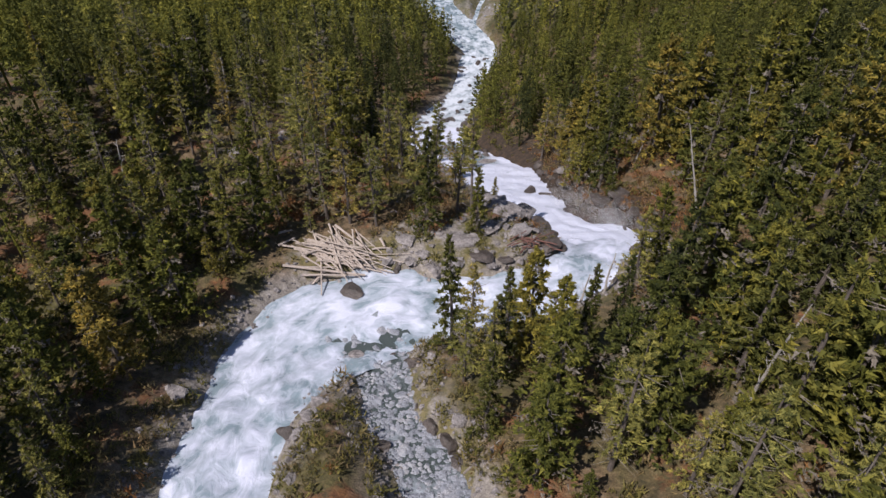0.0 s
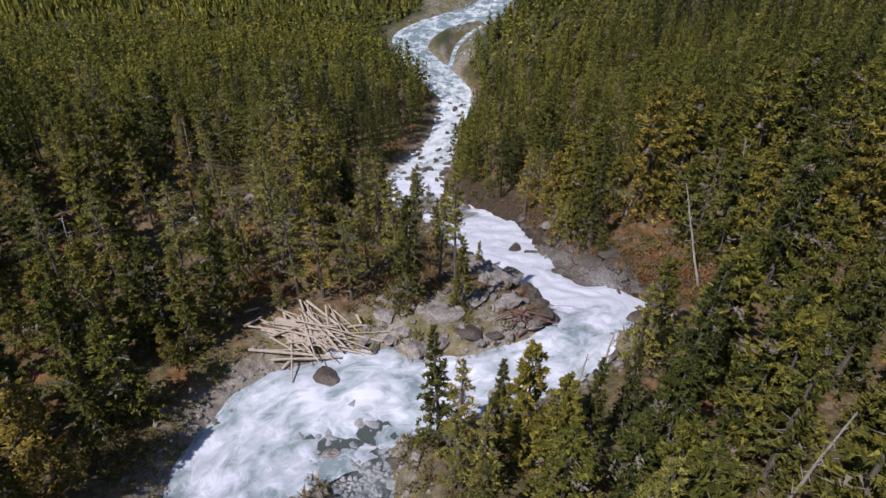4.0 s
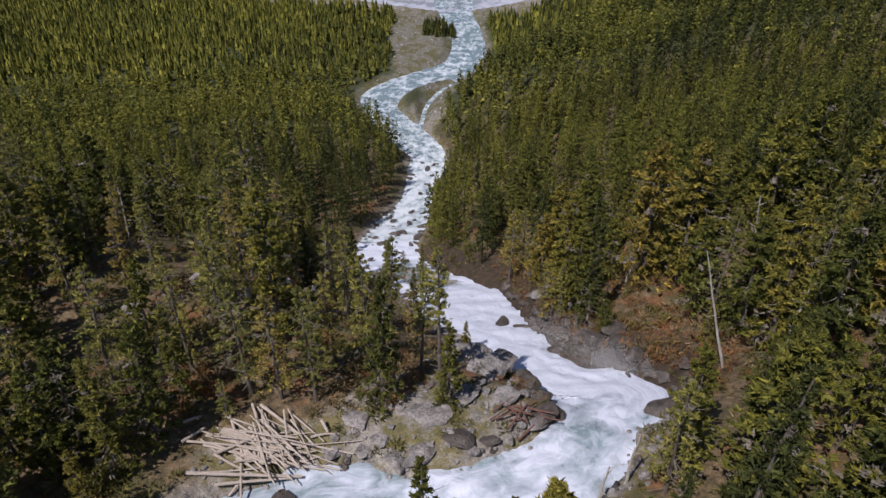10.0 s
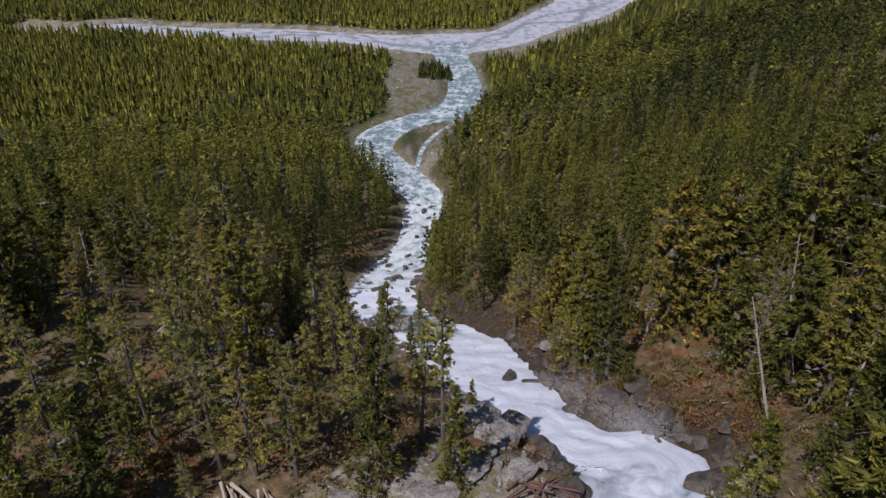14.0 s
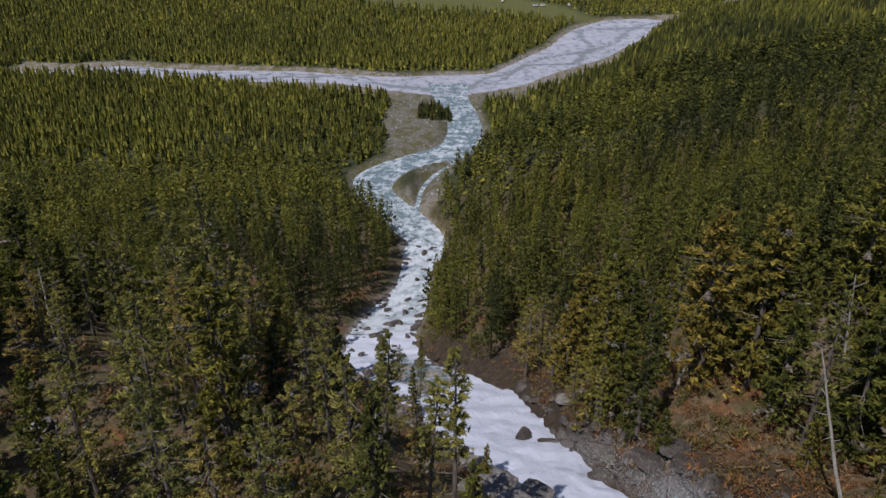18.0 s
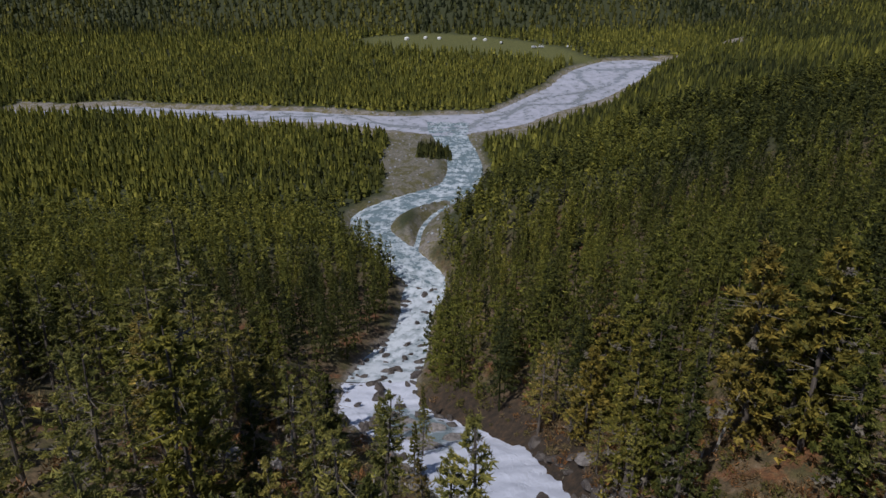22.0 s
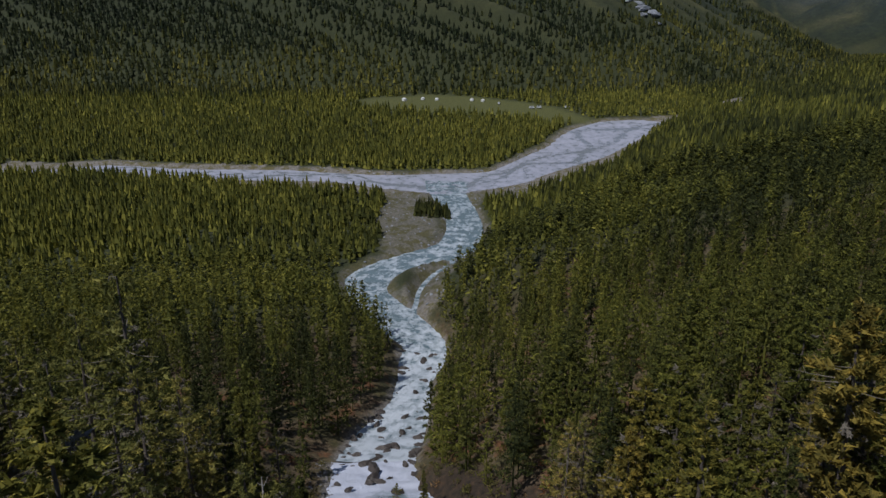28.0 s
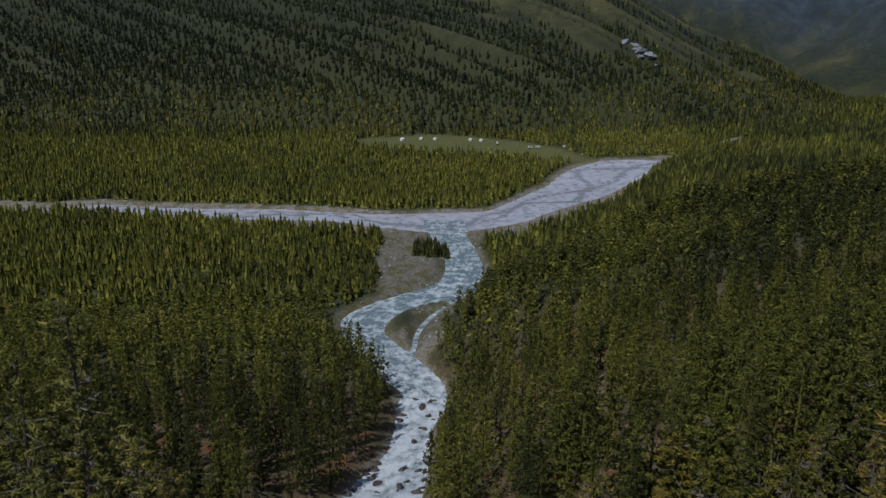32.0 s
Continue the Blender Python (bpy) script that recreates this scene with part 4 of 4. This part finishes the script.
# the smaller ones between them
qx, qy = scatter(rng5, -16, 8, 28, 64, 0.62)
ok = (to_line(qx, qy, LINES["side"]) < 0.6) & (fbm(qx / 2.4, qy / 2.4, 3) > -0.13)
qx, qy = qx[ok], qy[ok]
qs = rng5.uniform(0.4, 1.05, len(qx))
# small loose stones
pebble = rock_mesh(70, pale_stone, 1, 0.7, 5)
pv = np.array([p.co for p in pebble.vertices])
pf = np.array([list(p.vertices) for p in pebble.polygons])
tagged(new("channel_stones", plant("channel_stones", [(pv, pf)], qx, qy, level(qy) + 0.05, qs * 0.7, qs, 0 * qs, pale_stone, rng5)), "small pale stones in the side channel", "stones", kind="stuff")
lx, ly = scatter(rng5, -60, 60, 20, 215, 0.95)
d = to_water(lx, ly)
ok = (d > -1.6) & (d < 4.0) & (rng5.random(len(lx)) < np.clip(0.85 - 0.17 * d, 0.1, 0.8))
ok &= ~((ly > 90) & (lx > axis_x(ly) + 3))
lx, ly = lx[ok], ly[ok]
ss = rng5.uniform(0.25, 0.95, len(lx))
stones = plant("shore_stones", [(pv, pf), (pv[:, [1, 0, 2]], pf)], lx, ly, np.maximum(ground(lx, ly), level(ly) - 0.2) + ss * 0.1, ss, ss, 0 * ss, rock_mat, rng5)
tagged(new("shore_stones", stones), "loose grey stones strewn along the banks", "stones", kind="stuff")
bx, by = scatter(rng5, -40, 140, 330, 640, 3.2)
d = to_water(bx, by)
ok = (clear_ground(bx, by, d) > 0.6) & (d > -0.5) & (rng5.random(len(bx)) < 0.35)
bx, by = bx[ok], by[ok]
ss = rng5.uniform(0.5, 1.8, len(bx))
tagged(new("bar_stones", plant("bar_stones", [(pv, pf)], bx, by, ground(bx, by), ss, ss, 0 * ss, pale_stone, rng5)), "stones on the gravel bars", "stones", kind="stuff")


# ---- driftwood ----
def log_mesh(seed, length, r):
    rng = np.random.default_rng(seed)
    k = np.linspace(-0.5, 0.5, 9)
    bend = rng.normal(0, 0.012, 2) * length
    path = np.stack([k * length, bend[0] * (1 - 4 * k * k), bend[1] * (1 - 4 * k * k) * 0.5], 1)
    rad = r * (1 - 0.35 * (k + 0.5)) * rng.uniform(0.92, 1.08, 9)
    path = np.vstack([path[:1], path, path[-1:]])
    path[0, 0] -= 0.02
    path[-1, 0] += 0.02
    rad = np.concatenate([[0.01], rad, [0.01]])
    return mesh_from("log", *tube(path, rad, 9), log_wood)


def log_set(mat, count):
    out = [log_mesh(i, 10.0, 0.26) for i in range(count)]
    for me in out:
        me.materials[0] = mat
    return out


LOGS, RED_LOGS, OLD_LOGS = log_set(log_wood, 8), log_set(wet_wood, 4), log_set(old_wood, 4)


def drift(x0, y0, x1, y1, z0, z1, i, thick=1.0, label="bleached bare driftwood log in a pile", stock=LOGS):
    a, b = Vector((x0, y0, z0)), Vector((x1, y1, z1))
    ob = new("log", stock[i % len(stock)])
    ln = (b - a).length / 10.0
    ob.matrix_basis = Matrix.Translation((a + b) / 2) @ (b - a).to_track_quat("X", "Z").to_matrix().to_4x4() @ Matrix.Diagonal((ln, thick, thick, 1))
    return tagged(ob, label, "log", "driftwood logs")


def gz(x, y):
    return max(float(ground(x, y)), float(level(y)))


PILE = [(-25.1, 80.5, -12.4, 80.9), (-22.0, 79.5, -13.7, 80.6), (-25.9, 84.9, -14.5, 83.9), (-14.0, 84.8, -6.4, 83.2), (-19.0, 86.8, -12.0, 81.7), (-22.5, 83.1, -17.1, 81.0), (-18.7, 81.4, -20.5, 78.9), (-12.8, 82.8, -8.0, 81.4),
        (-22.1, 86.9, -17.9, 86.0), (-18.0, 90.2, -12.6, 85.5), (-26.4, 84.7, -24.3, 87.2), (-26.9, 87.7, -25.0, 88.9), (-23.9, 86.1, -18.4, 86.2), (-20.0, 82.8, -15.4, 81.3), (-11.6, 85.5, -8.7, 85.9), (-10.3, 87.5, -9.5, 85.9)]
for i, (x0, y0, x1, y1) in enumerate(PILE):
    h = 0.45 + 0.5 * rng5.random()
    drift(x0, y0, x1, y1, gz(x0, y0) + h, gz(x1, y1) + h * 0.8, i, rng5.uniform(0.6, 0.95))
for i in range(80):
    x, y = rng5.normal(-16.3, 2.7), rng5.normal(84.3, 1.5)
    a = radians(rng5.normal(-14, 18) if rng5.random() < 0.62 else rng5.normal(-50, 25))
    ln = rng5.uniform(3.0, 9.0)
    dx, dy = math.cos(a) * ln / 2, math.sin(a) * ln / 2
    h = 0.4 + 1.5 * math.exp(-((x + 16.3) / 3.5) ** 2 - ((y - 84.3) / 2.2) ** 2) * rng5.random()
    g = gz(x, y)
    drift(x - dx, y - dy, x + dx, y + dy, max(g, gz(x - dx, y - dy)) + h + rng5.uniform(-0.1, 0.3), max(g - 0.3, gz(x + dx, y + dy)) + h, i + 3, rng5.uniform(0.25, 0.7))
RED = "reddish wet driftwood log jammed between boulders"
for i in range(14):
    x, y = 14.5 + rng5.normal(0, 1.8), 87.5 + rng5.normal(0, 1.0)
    a, ln = radians(rng5.normal(15, 40)), rng5.uniform(2.0, 6.0)
    dx, dy = math.cos(a) * ln / 2, math.sin(a) * ln / 2
    g = gz(x, y) + 0.6 + rng5.random() * 0.5
    drift(x - dx, y - dy, x + dx, y + dy, g, g + 0.3, i, rng5.uniform(0.35, 0.7), RED, RED_LOGS)
for i in range(30):
    x, y = rng5.uniform(-60, 60), rng5.uniform(36, 170)
    if float(to_water(np.array([x]), np.array([y]))[0]) > 1.5:
        a, ln = rng5.uniform(0, 6.28), rng5.uniform(3, 8)
        dx, dy = math.cos(a) * ln / 2, math.sin(a) * ln / 2
        drift(x - dx, y - dy, x + dx, y + dy, gz(x - dx, y - dy) + 0.25, gz(x + dx, y + dy) + 0.25, i, rng5.uniform(0.5, 0.9), "grey fallen trunk lying on the forest floor", OLD_LOGS)


# ---- dead trees ----
def snag(x, y, h, lean_x, lean_y, seed, n_limbs=12):
    rng = np.random.default_rng(seed)
    ob = tagged(new("dead_tree"), "bare grey dead tree without needles", "dead tree", "standing dead trees")
    k = np.linspace(0, 1, 9)
    wob = np.cumsum(rng.normal(0, 0.06, (9, 2)), axis=0)
    path = np.stack([lean_x * k + wob[:, 0], lean_y * k + wob[:, 1], -0.5 + k * (h + 0.5)], 1)
    part("trunk", mesh_from("trunk", *tube(path, 0.21 * (1 - 0.8 * k) + 0.02, 7), dead_wood), ob)
    for _ in range(n_limbs):
        u, a, ln = rng.uniform(0.25, 0.97), rng.uniform(0, 6.28), rng.uniform(0.5, 2.0)
        p0 = np.array([np.interp(u, k, path[:, j]) for j in range(3)])
        q = np.linspace(0, 1, 4)[:, None]
        d = np.array([math.cos(a), math.sin(a), rng.uniform(-0.3, 0.3)])
        part("limb", mesh_from("limb", *tube(p0 + q * ln * d + q * q * np.array([0, 0, 0.3 * ln]), 0.05 * (1.15 - q[:, 0]), 4), dead_wood), ob)
    ob.matrix_basis = pose(x, y, float(ground(x, y)))


# foot and height, with the lean of the top
for i, s in enumerate([(44.8, 95, 18, -5.0, 3.0), (20.5, 73.5, 6, 0.6, 0), (24.5, 76, 8, 0.5, 0.5), (33, 46, 17, 1, -1), (38, 150, 14, 1, 0), (46, 146, 13, -1, 0), (53, 140, 15, 0, 1), (-17, 106, 9, -2, 0), (-24, 122, 12, 1, 0), (-14, 136, 12, 1.0, 0), (-3, 112, 8, 0.4, 0), (-52, 92, 13, 1, 1), (60, 118, 15, -2, 0), (50, 92, 14, 2, 1), (-9, 120, 11, -0.5, 0), (42, 128, 10, 1.5, -1), (-33, 100, 10, 2, 0), (36, 122, 6, 1.2, 0.5), (-45, 130, 13, 0.5, 0)]):
    snag(*s, 80 + i, 9)


# ---- undergrowth ----
def bush(seed, n, size, flat):
    rng = np.random.default_rng(seed)
    a, r, z = rng.uniform(0, 6.28, n), rng.random(n) ** 0.6, rng.random(n)
    c = np.stack([np.cos(a) * r * (1.1 - 0.6 * z), np.sin(a) * r * (1.1 - 0.6 * z), z * flat], 1)
    d = rng.normal(0, 0.5, (n, 3)) + np.stack([np.cos(a) * 0.5, np.sin(a) * 0.5, 0 * a + 0.7], 1)
    d /= np.linalg.norm(d, axis=1)[:, None]
    w = np.cross(d, rng.normal(0, 1, (n, 3)))
    w /= np.linalg.norm(w, axis=1)[:, None]
    s = size * rng.uniform(0.5, 1.2, (n, 1))
    v = np.stack([c - d * s * 0.5 + w * s * 0.16, c - d * s * 0.5 - w * s * 0.16, c + d * s * 0.7], 1).reshape(-1, 3)
    return v, np.arange(3 * n).reshape(-1, 3)


rng6 = np.random.default_rng(66)
BUSH = [bush(i, 46, 0.46, 0.9) for i in range(5)]
ux, uy = scatter(rng6, -80, 95, 30, 215, 2.7)
d = to_water(ux, uy)
ok = (d > 0.8) & (np.abs(ux) < 32 + 0.5 * uy) & (fbm(ux / 9, uy / 9, 3) + 0.35 * rng6.random(len(ux)) > 0.02) & (np.hypot(ux + 16, uy - 84) > 6.5) & (np.hypot(ux - 2, uy - 88) > 4)
ux, uy = ux[ok], uy[ok]
hs = rng6.uniform(0.5, 1.9, len(ux))
tn = np.clip(0.42 + 1.5 * fbm(ux / 14 + 40, uy / 14, 3) + rng6.normal(0, 0.16, len(ux)), 0, 1)
tagged(new("undergrowth", plant("undergrowth", BUSH, ux, uy, ground(ux, uy) - 0.1, hs, hs * rng6.uniform(0.7, 1.3, len(ux)), tn, shrub_mat, rng6)), "brown, ochre and grey-green shrubs and dry grass", "shrubs", kind="stuff")


# rust-coloured dwarf birch on the bank beyond the falls and between the larches on the bench
wx, wy = scatter(rng6, -30, 62, 90, 165, 1.7)
d, off = to_water(wx, wy), wx - axis_x(wy)
ok = (d > 2.5) & (((off > 0) & (off < 34) & (fbm(wx / 12 + 20, wy / 12, 3) > -0.13)) | ((off < 0) & (fbm(wx / 7 + 50, wy / 7, 3) > 0.04)))
wx, wy = wx[ok], wy[ok]
hs = rng6.uniform(0.6, 1.9, len(wx))
tn = np.clip(0.74 + 0.5 * fbm(wx / 8, wy / 8 + 30, 2) + rng6.normal(0, 0.07, len(wx)), 0.3, 0.9)
tagged(new("dwarf_birch", plant("dwarf_birch", BUSH, wx, wy, ground(wx, wy) - 0.1, hs, hs * rng6.uniform(0.7, 1.2, len(wx)), tn, shrub_mat, rng6)), "rust-brown dwarf birch and dry brush on the banks", "shrubs", kind="stuff")

# taller scrub on the island and beside the side channel
ex, ey = scatter(rng6, -48, 14, 26, 82, 1.5)
d = to_water(ex, ey)
ok = (d > 0.5) & (((ex > -21) & (ex < -4) & (ey < 62)) | ((ex > -6) & (ex < 8) & (ey < 68) & (d < 6)) | ((ex < -30) & (d < 11))) & (fbm(ex / 5 + 70, ey / 5, 3) > -0.1)
ex, ey = ex[ok], ey[ok]
hs = rng6.uniform(0.7, 2.1, len(ex))
tn = np.clip(0.3 + 1.3 * fbm(ex / 7 + 90, ey / 7, 3) + rng6.normal(0, 0.12, len(ex)), 0, 0.75)
tagged(new("scrub", plant("scrub", BUSH, ex, ey, ground(ex, ey) - 0.15, hs, hs * rng6.uniform(0.6, 1.0, len(ex)), tn, shrub_mat, rng6)), "olive and straw-coloured scrub and dry grass by the water", "shrubs", kind="stuff")


# ---- the camp beyond the river ----
canvas = speckled("canvas", [(0.3, (0.72, 0.71, 0.68)), (0.7, (0.84, 0.83, 0.8))], 0.8, 6, strength=0.2, dist=0.02)
door_paint = speckled("door_paint", [(0.3, (0.16, 0.07, 0.04)), (0.7, (0.24, 0.11, 0.06))], 2, 12)
car_paint = speckled("car_paint", [(0.3, (0.7, 0.7, 0.7)), (0.7, (0.8, 0.8, 0.8))], 0.5, 4, rough=0.3, strength=0.05, dist=0.01)
glass_dark = speckled("dark_glass", [(0.3, (0.03, 0.035, 0.04)), (0.7, (0.05, 0.055, 0.06))], 0.5, 4, rough=0.1, strength=0.02, dist=0.01)
rubber = speckled("rubber", [(0.3, (0.02, 0.02, 0.02)), (0.7, (0.04, 0.04, 0.04))], 3, 12)


def lathe(name, profile, mat, sides=24):
    v = []
    ang = np.arange(sides) * 2 * np.pi / sides
    for r, z in profile:
        v.append(np.stack([r * np.cos(ang), r * np.sin(ang), 0 * ang + z], 1))
    i = np.arange(len(profile) - 1)[:, None] * sides + np.arange(sides)
    j = np.arange(len(profile) - 1)[:, None] * sides + (np.arange(sides) + 1) % sides
    return mesh_from(name, np.vstack(v), np.stack([i, j, j + sides, i + sides], -1).reshape(-1, 4), mat)


def slab(name, size, mat, bevel=0.05):
    bm = bmesh.new()
    bmesh.ops.create_cube(bm, size=1.0)
    for p in bm.verts:
        p.co = Vector((p.co.x * size[0], p.co.y * size[1], p.co.z * size[2]))
    bmesh.ops.bevel(bm, geom=bm.edges[:], offset=bevel, segments=2, affect="EDGES")
    me = bpy.data.meshes.new(name)
    bm.to_mesh(me)
    bm.free()
    me.materials.append(mat)
    return me


def at_pose(ob, *p):
    ob.matrix_basis = pose(*p)
    return ob


def yurt():
    ob = tagged(new("yurt"), "round white canvas yurt on the meadow", "yurt", "yurts of the camp")
    part("wall", lathe("wall", [(3.0, -0.6), (3.05, 0.1), (3.05, 1.7)], canvas), ob)
    part("roof", lathe("roof", [(3.2, 1.6), (3.15, 1.75), (2.2, 2.6), (1.0, 3.2), (0.45, 3.35)], canvas), ob)
    part("crown_ring", lathe("crown_ring", [(0.5, 3.3), (0.5, 3.5), (0.02, 3.55)], door_paint), ob)
    at_pose(part("door", slab("door", (0.9, 0.12, 1.55), door_paint), ob, "brown wooden door"), 0.4, -3.06, 0.8)
    return ob


def van():
    ob = tagged(new("van"), "white van parked at the edge of the meadow", "van", "vehicles at the camp")
    at_pose(part("body", slab("body", (5.0, 2.0, 1.0), car_paint, 0.15), ob), 0, 0, 0.95)
    at_pose(part("cabin", slab("cabin", (3.9, 1.85, 0.9), car_paint, 0.2), ob), -0.3, 0, 1.8)
    for y in (-0.94, 0.94):
        for x in (-1.5, -0.3, 0.9):
            at_pose(part("window", slab("window", (1.0, 0.04, 0.5), glass_dark, 0.015), ob, "dark side window"), x, y, 1.85)
    at_pose(part("windscreen", slab("windscreen", (0.04, 1.5, 0.55), glass_dark, 0.015), ob), 1.64, 0, 1.85)
    for x in (-1.6, 1.6):
        for y in (-0.92, 0.92):
            at_pose(part("wheel", lathe("wheel", [(0.02, -0.12), (0.36, -0.12), (0.38, 0.0), (0.36, 0.12), (0.02, 0.12)], rubber, 16), ob), x, y, 0.38, 90, 0, 0)
    return ob


YURTS = [(35.2, 759), (53.5, 762), (67, 760.5), (101, 756), (111, 752.5)]
y0 = yurt()
for i, (x, y) in enumerate(YURTS):
    m = pose(x, y, float(ground(x, y)) + 0.2, 0, 0, 23 * i) @ Matrix.Diagonal((0.8, 0.8, 0.8, 1))
    if i:
        copy_thing(y0, m)
    else:
        y0.matrix_basis = m
v0 = van()
for i, (x, y, r) in enumerate([(153, 723, 10), (160, 724, -8), (125, 741, 70), (187, 724, 30)]):
    m = pose(x, y, float(ground(x, y)) + 0.05, 0, 0, r)
    if i:
        copy_thing(v0, m)
    else:
        v0.matrix_basis = m

# pale rock face high on the slope
CRAG = (347, 963)
crag = rock_mesh(90, pale_stone, 4, 0.8, 12)
rng9 = np.random.default_rng(99)
for i in range(9):
    k = i / 8 - 0.5
    dx, dy, q = 26 * k + rng9.normal(0, 3), -34 * k + rng9.normal(0, 4), rng9.uniform(0.7, 1.25)
    lay("rock_outcrop", crag, CRAG[0] + dx, CRAG[1] + dy, (17 * q, 16 * q, 10 * q), turn=rng9.uniform(0, 360), tilt=rng9.uniform(4, 14), label="pale bare rock outcrop on the mountainside", group="outcrops on the slope", sink=0.5)

# dark rocks soaked by the spray on the far bank
rng8 = np.random.default_rng(88)
for i in range(34):
    k = rng8.random()
    y = 98 + 36 * k
    x = axis_x(y) + 8.5 + rng8.uniform(0, 5.5)
    s = rng8.uniform(1.2, 3.2)
    lay("boulder", WET[i % 5], x, y, (s * rng8.uniform(1, 1.6), s, s * rng8.uniform(0.6, 0.9)), turn=rng8.uniform(0, 360), sink=0.22, label=DARK, group="dark rocks below the far bank", tilt=rng8.uniform(-12, 12))

# spray thrown up where the falls meet the far bank
droplet = speckled("droplet", [(0.3, (0.75, 0.78, 0.82)), (0.7, (0.85, 0.87, 0.9))], 0.5, 4, strength=0.05, dist=0.01)
rng7 = np.random.default_rng(77)
n = 36000
k = rng7.random(n)
px = np.interp(k, [0, 0.45, 1], [26.5, 30.5, 33.5]) + rng7.normal(0, 2.2, n)
py = np.interp(k, [0, 0.45, 1], [124, 110, 101]) + rng7.normal(0, 2.2, n)
pz = level(py) + np.abs(rng7.normal(0, 2.3, n)) + 0.3
c = np.stack([px, py, pz], 1)
v = (c[:, None] + rng7.normal(0, 0.024, (n, 3, 3))).reshape(-1, 3)
tagged(new("spray", mesh_from("spray", v, np.arange(3 * n).reshape(-1, 3), droplet)), "fine white water spray hanging over the falls", "spray", kind="stuff")
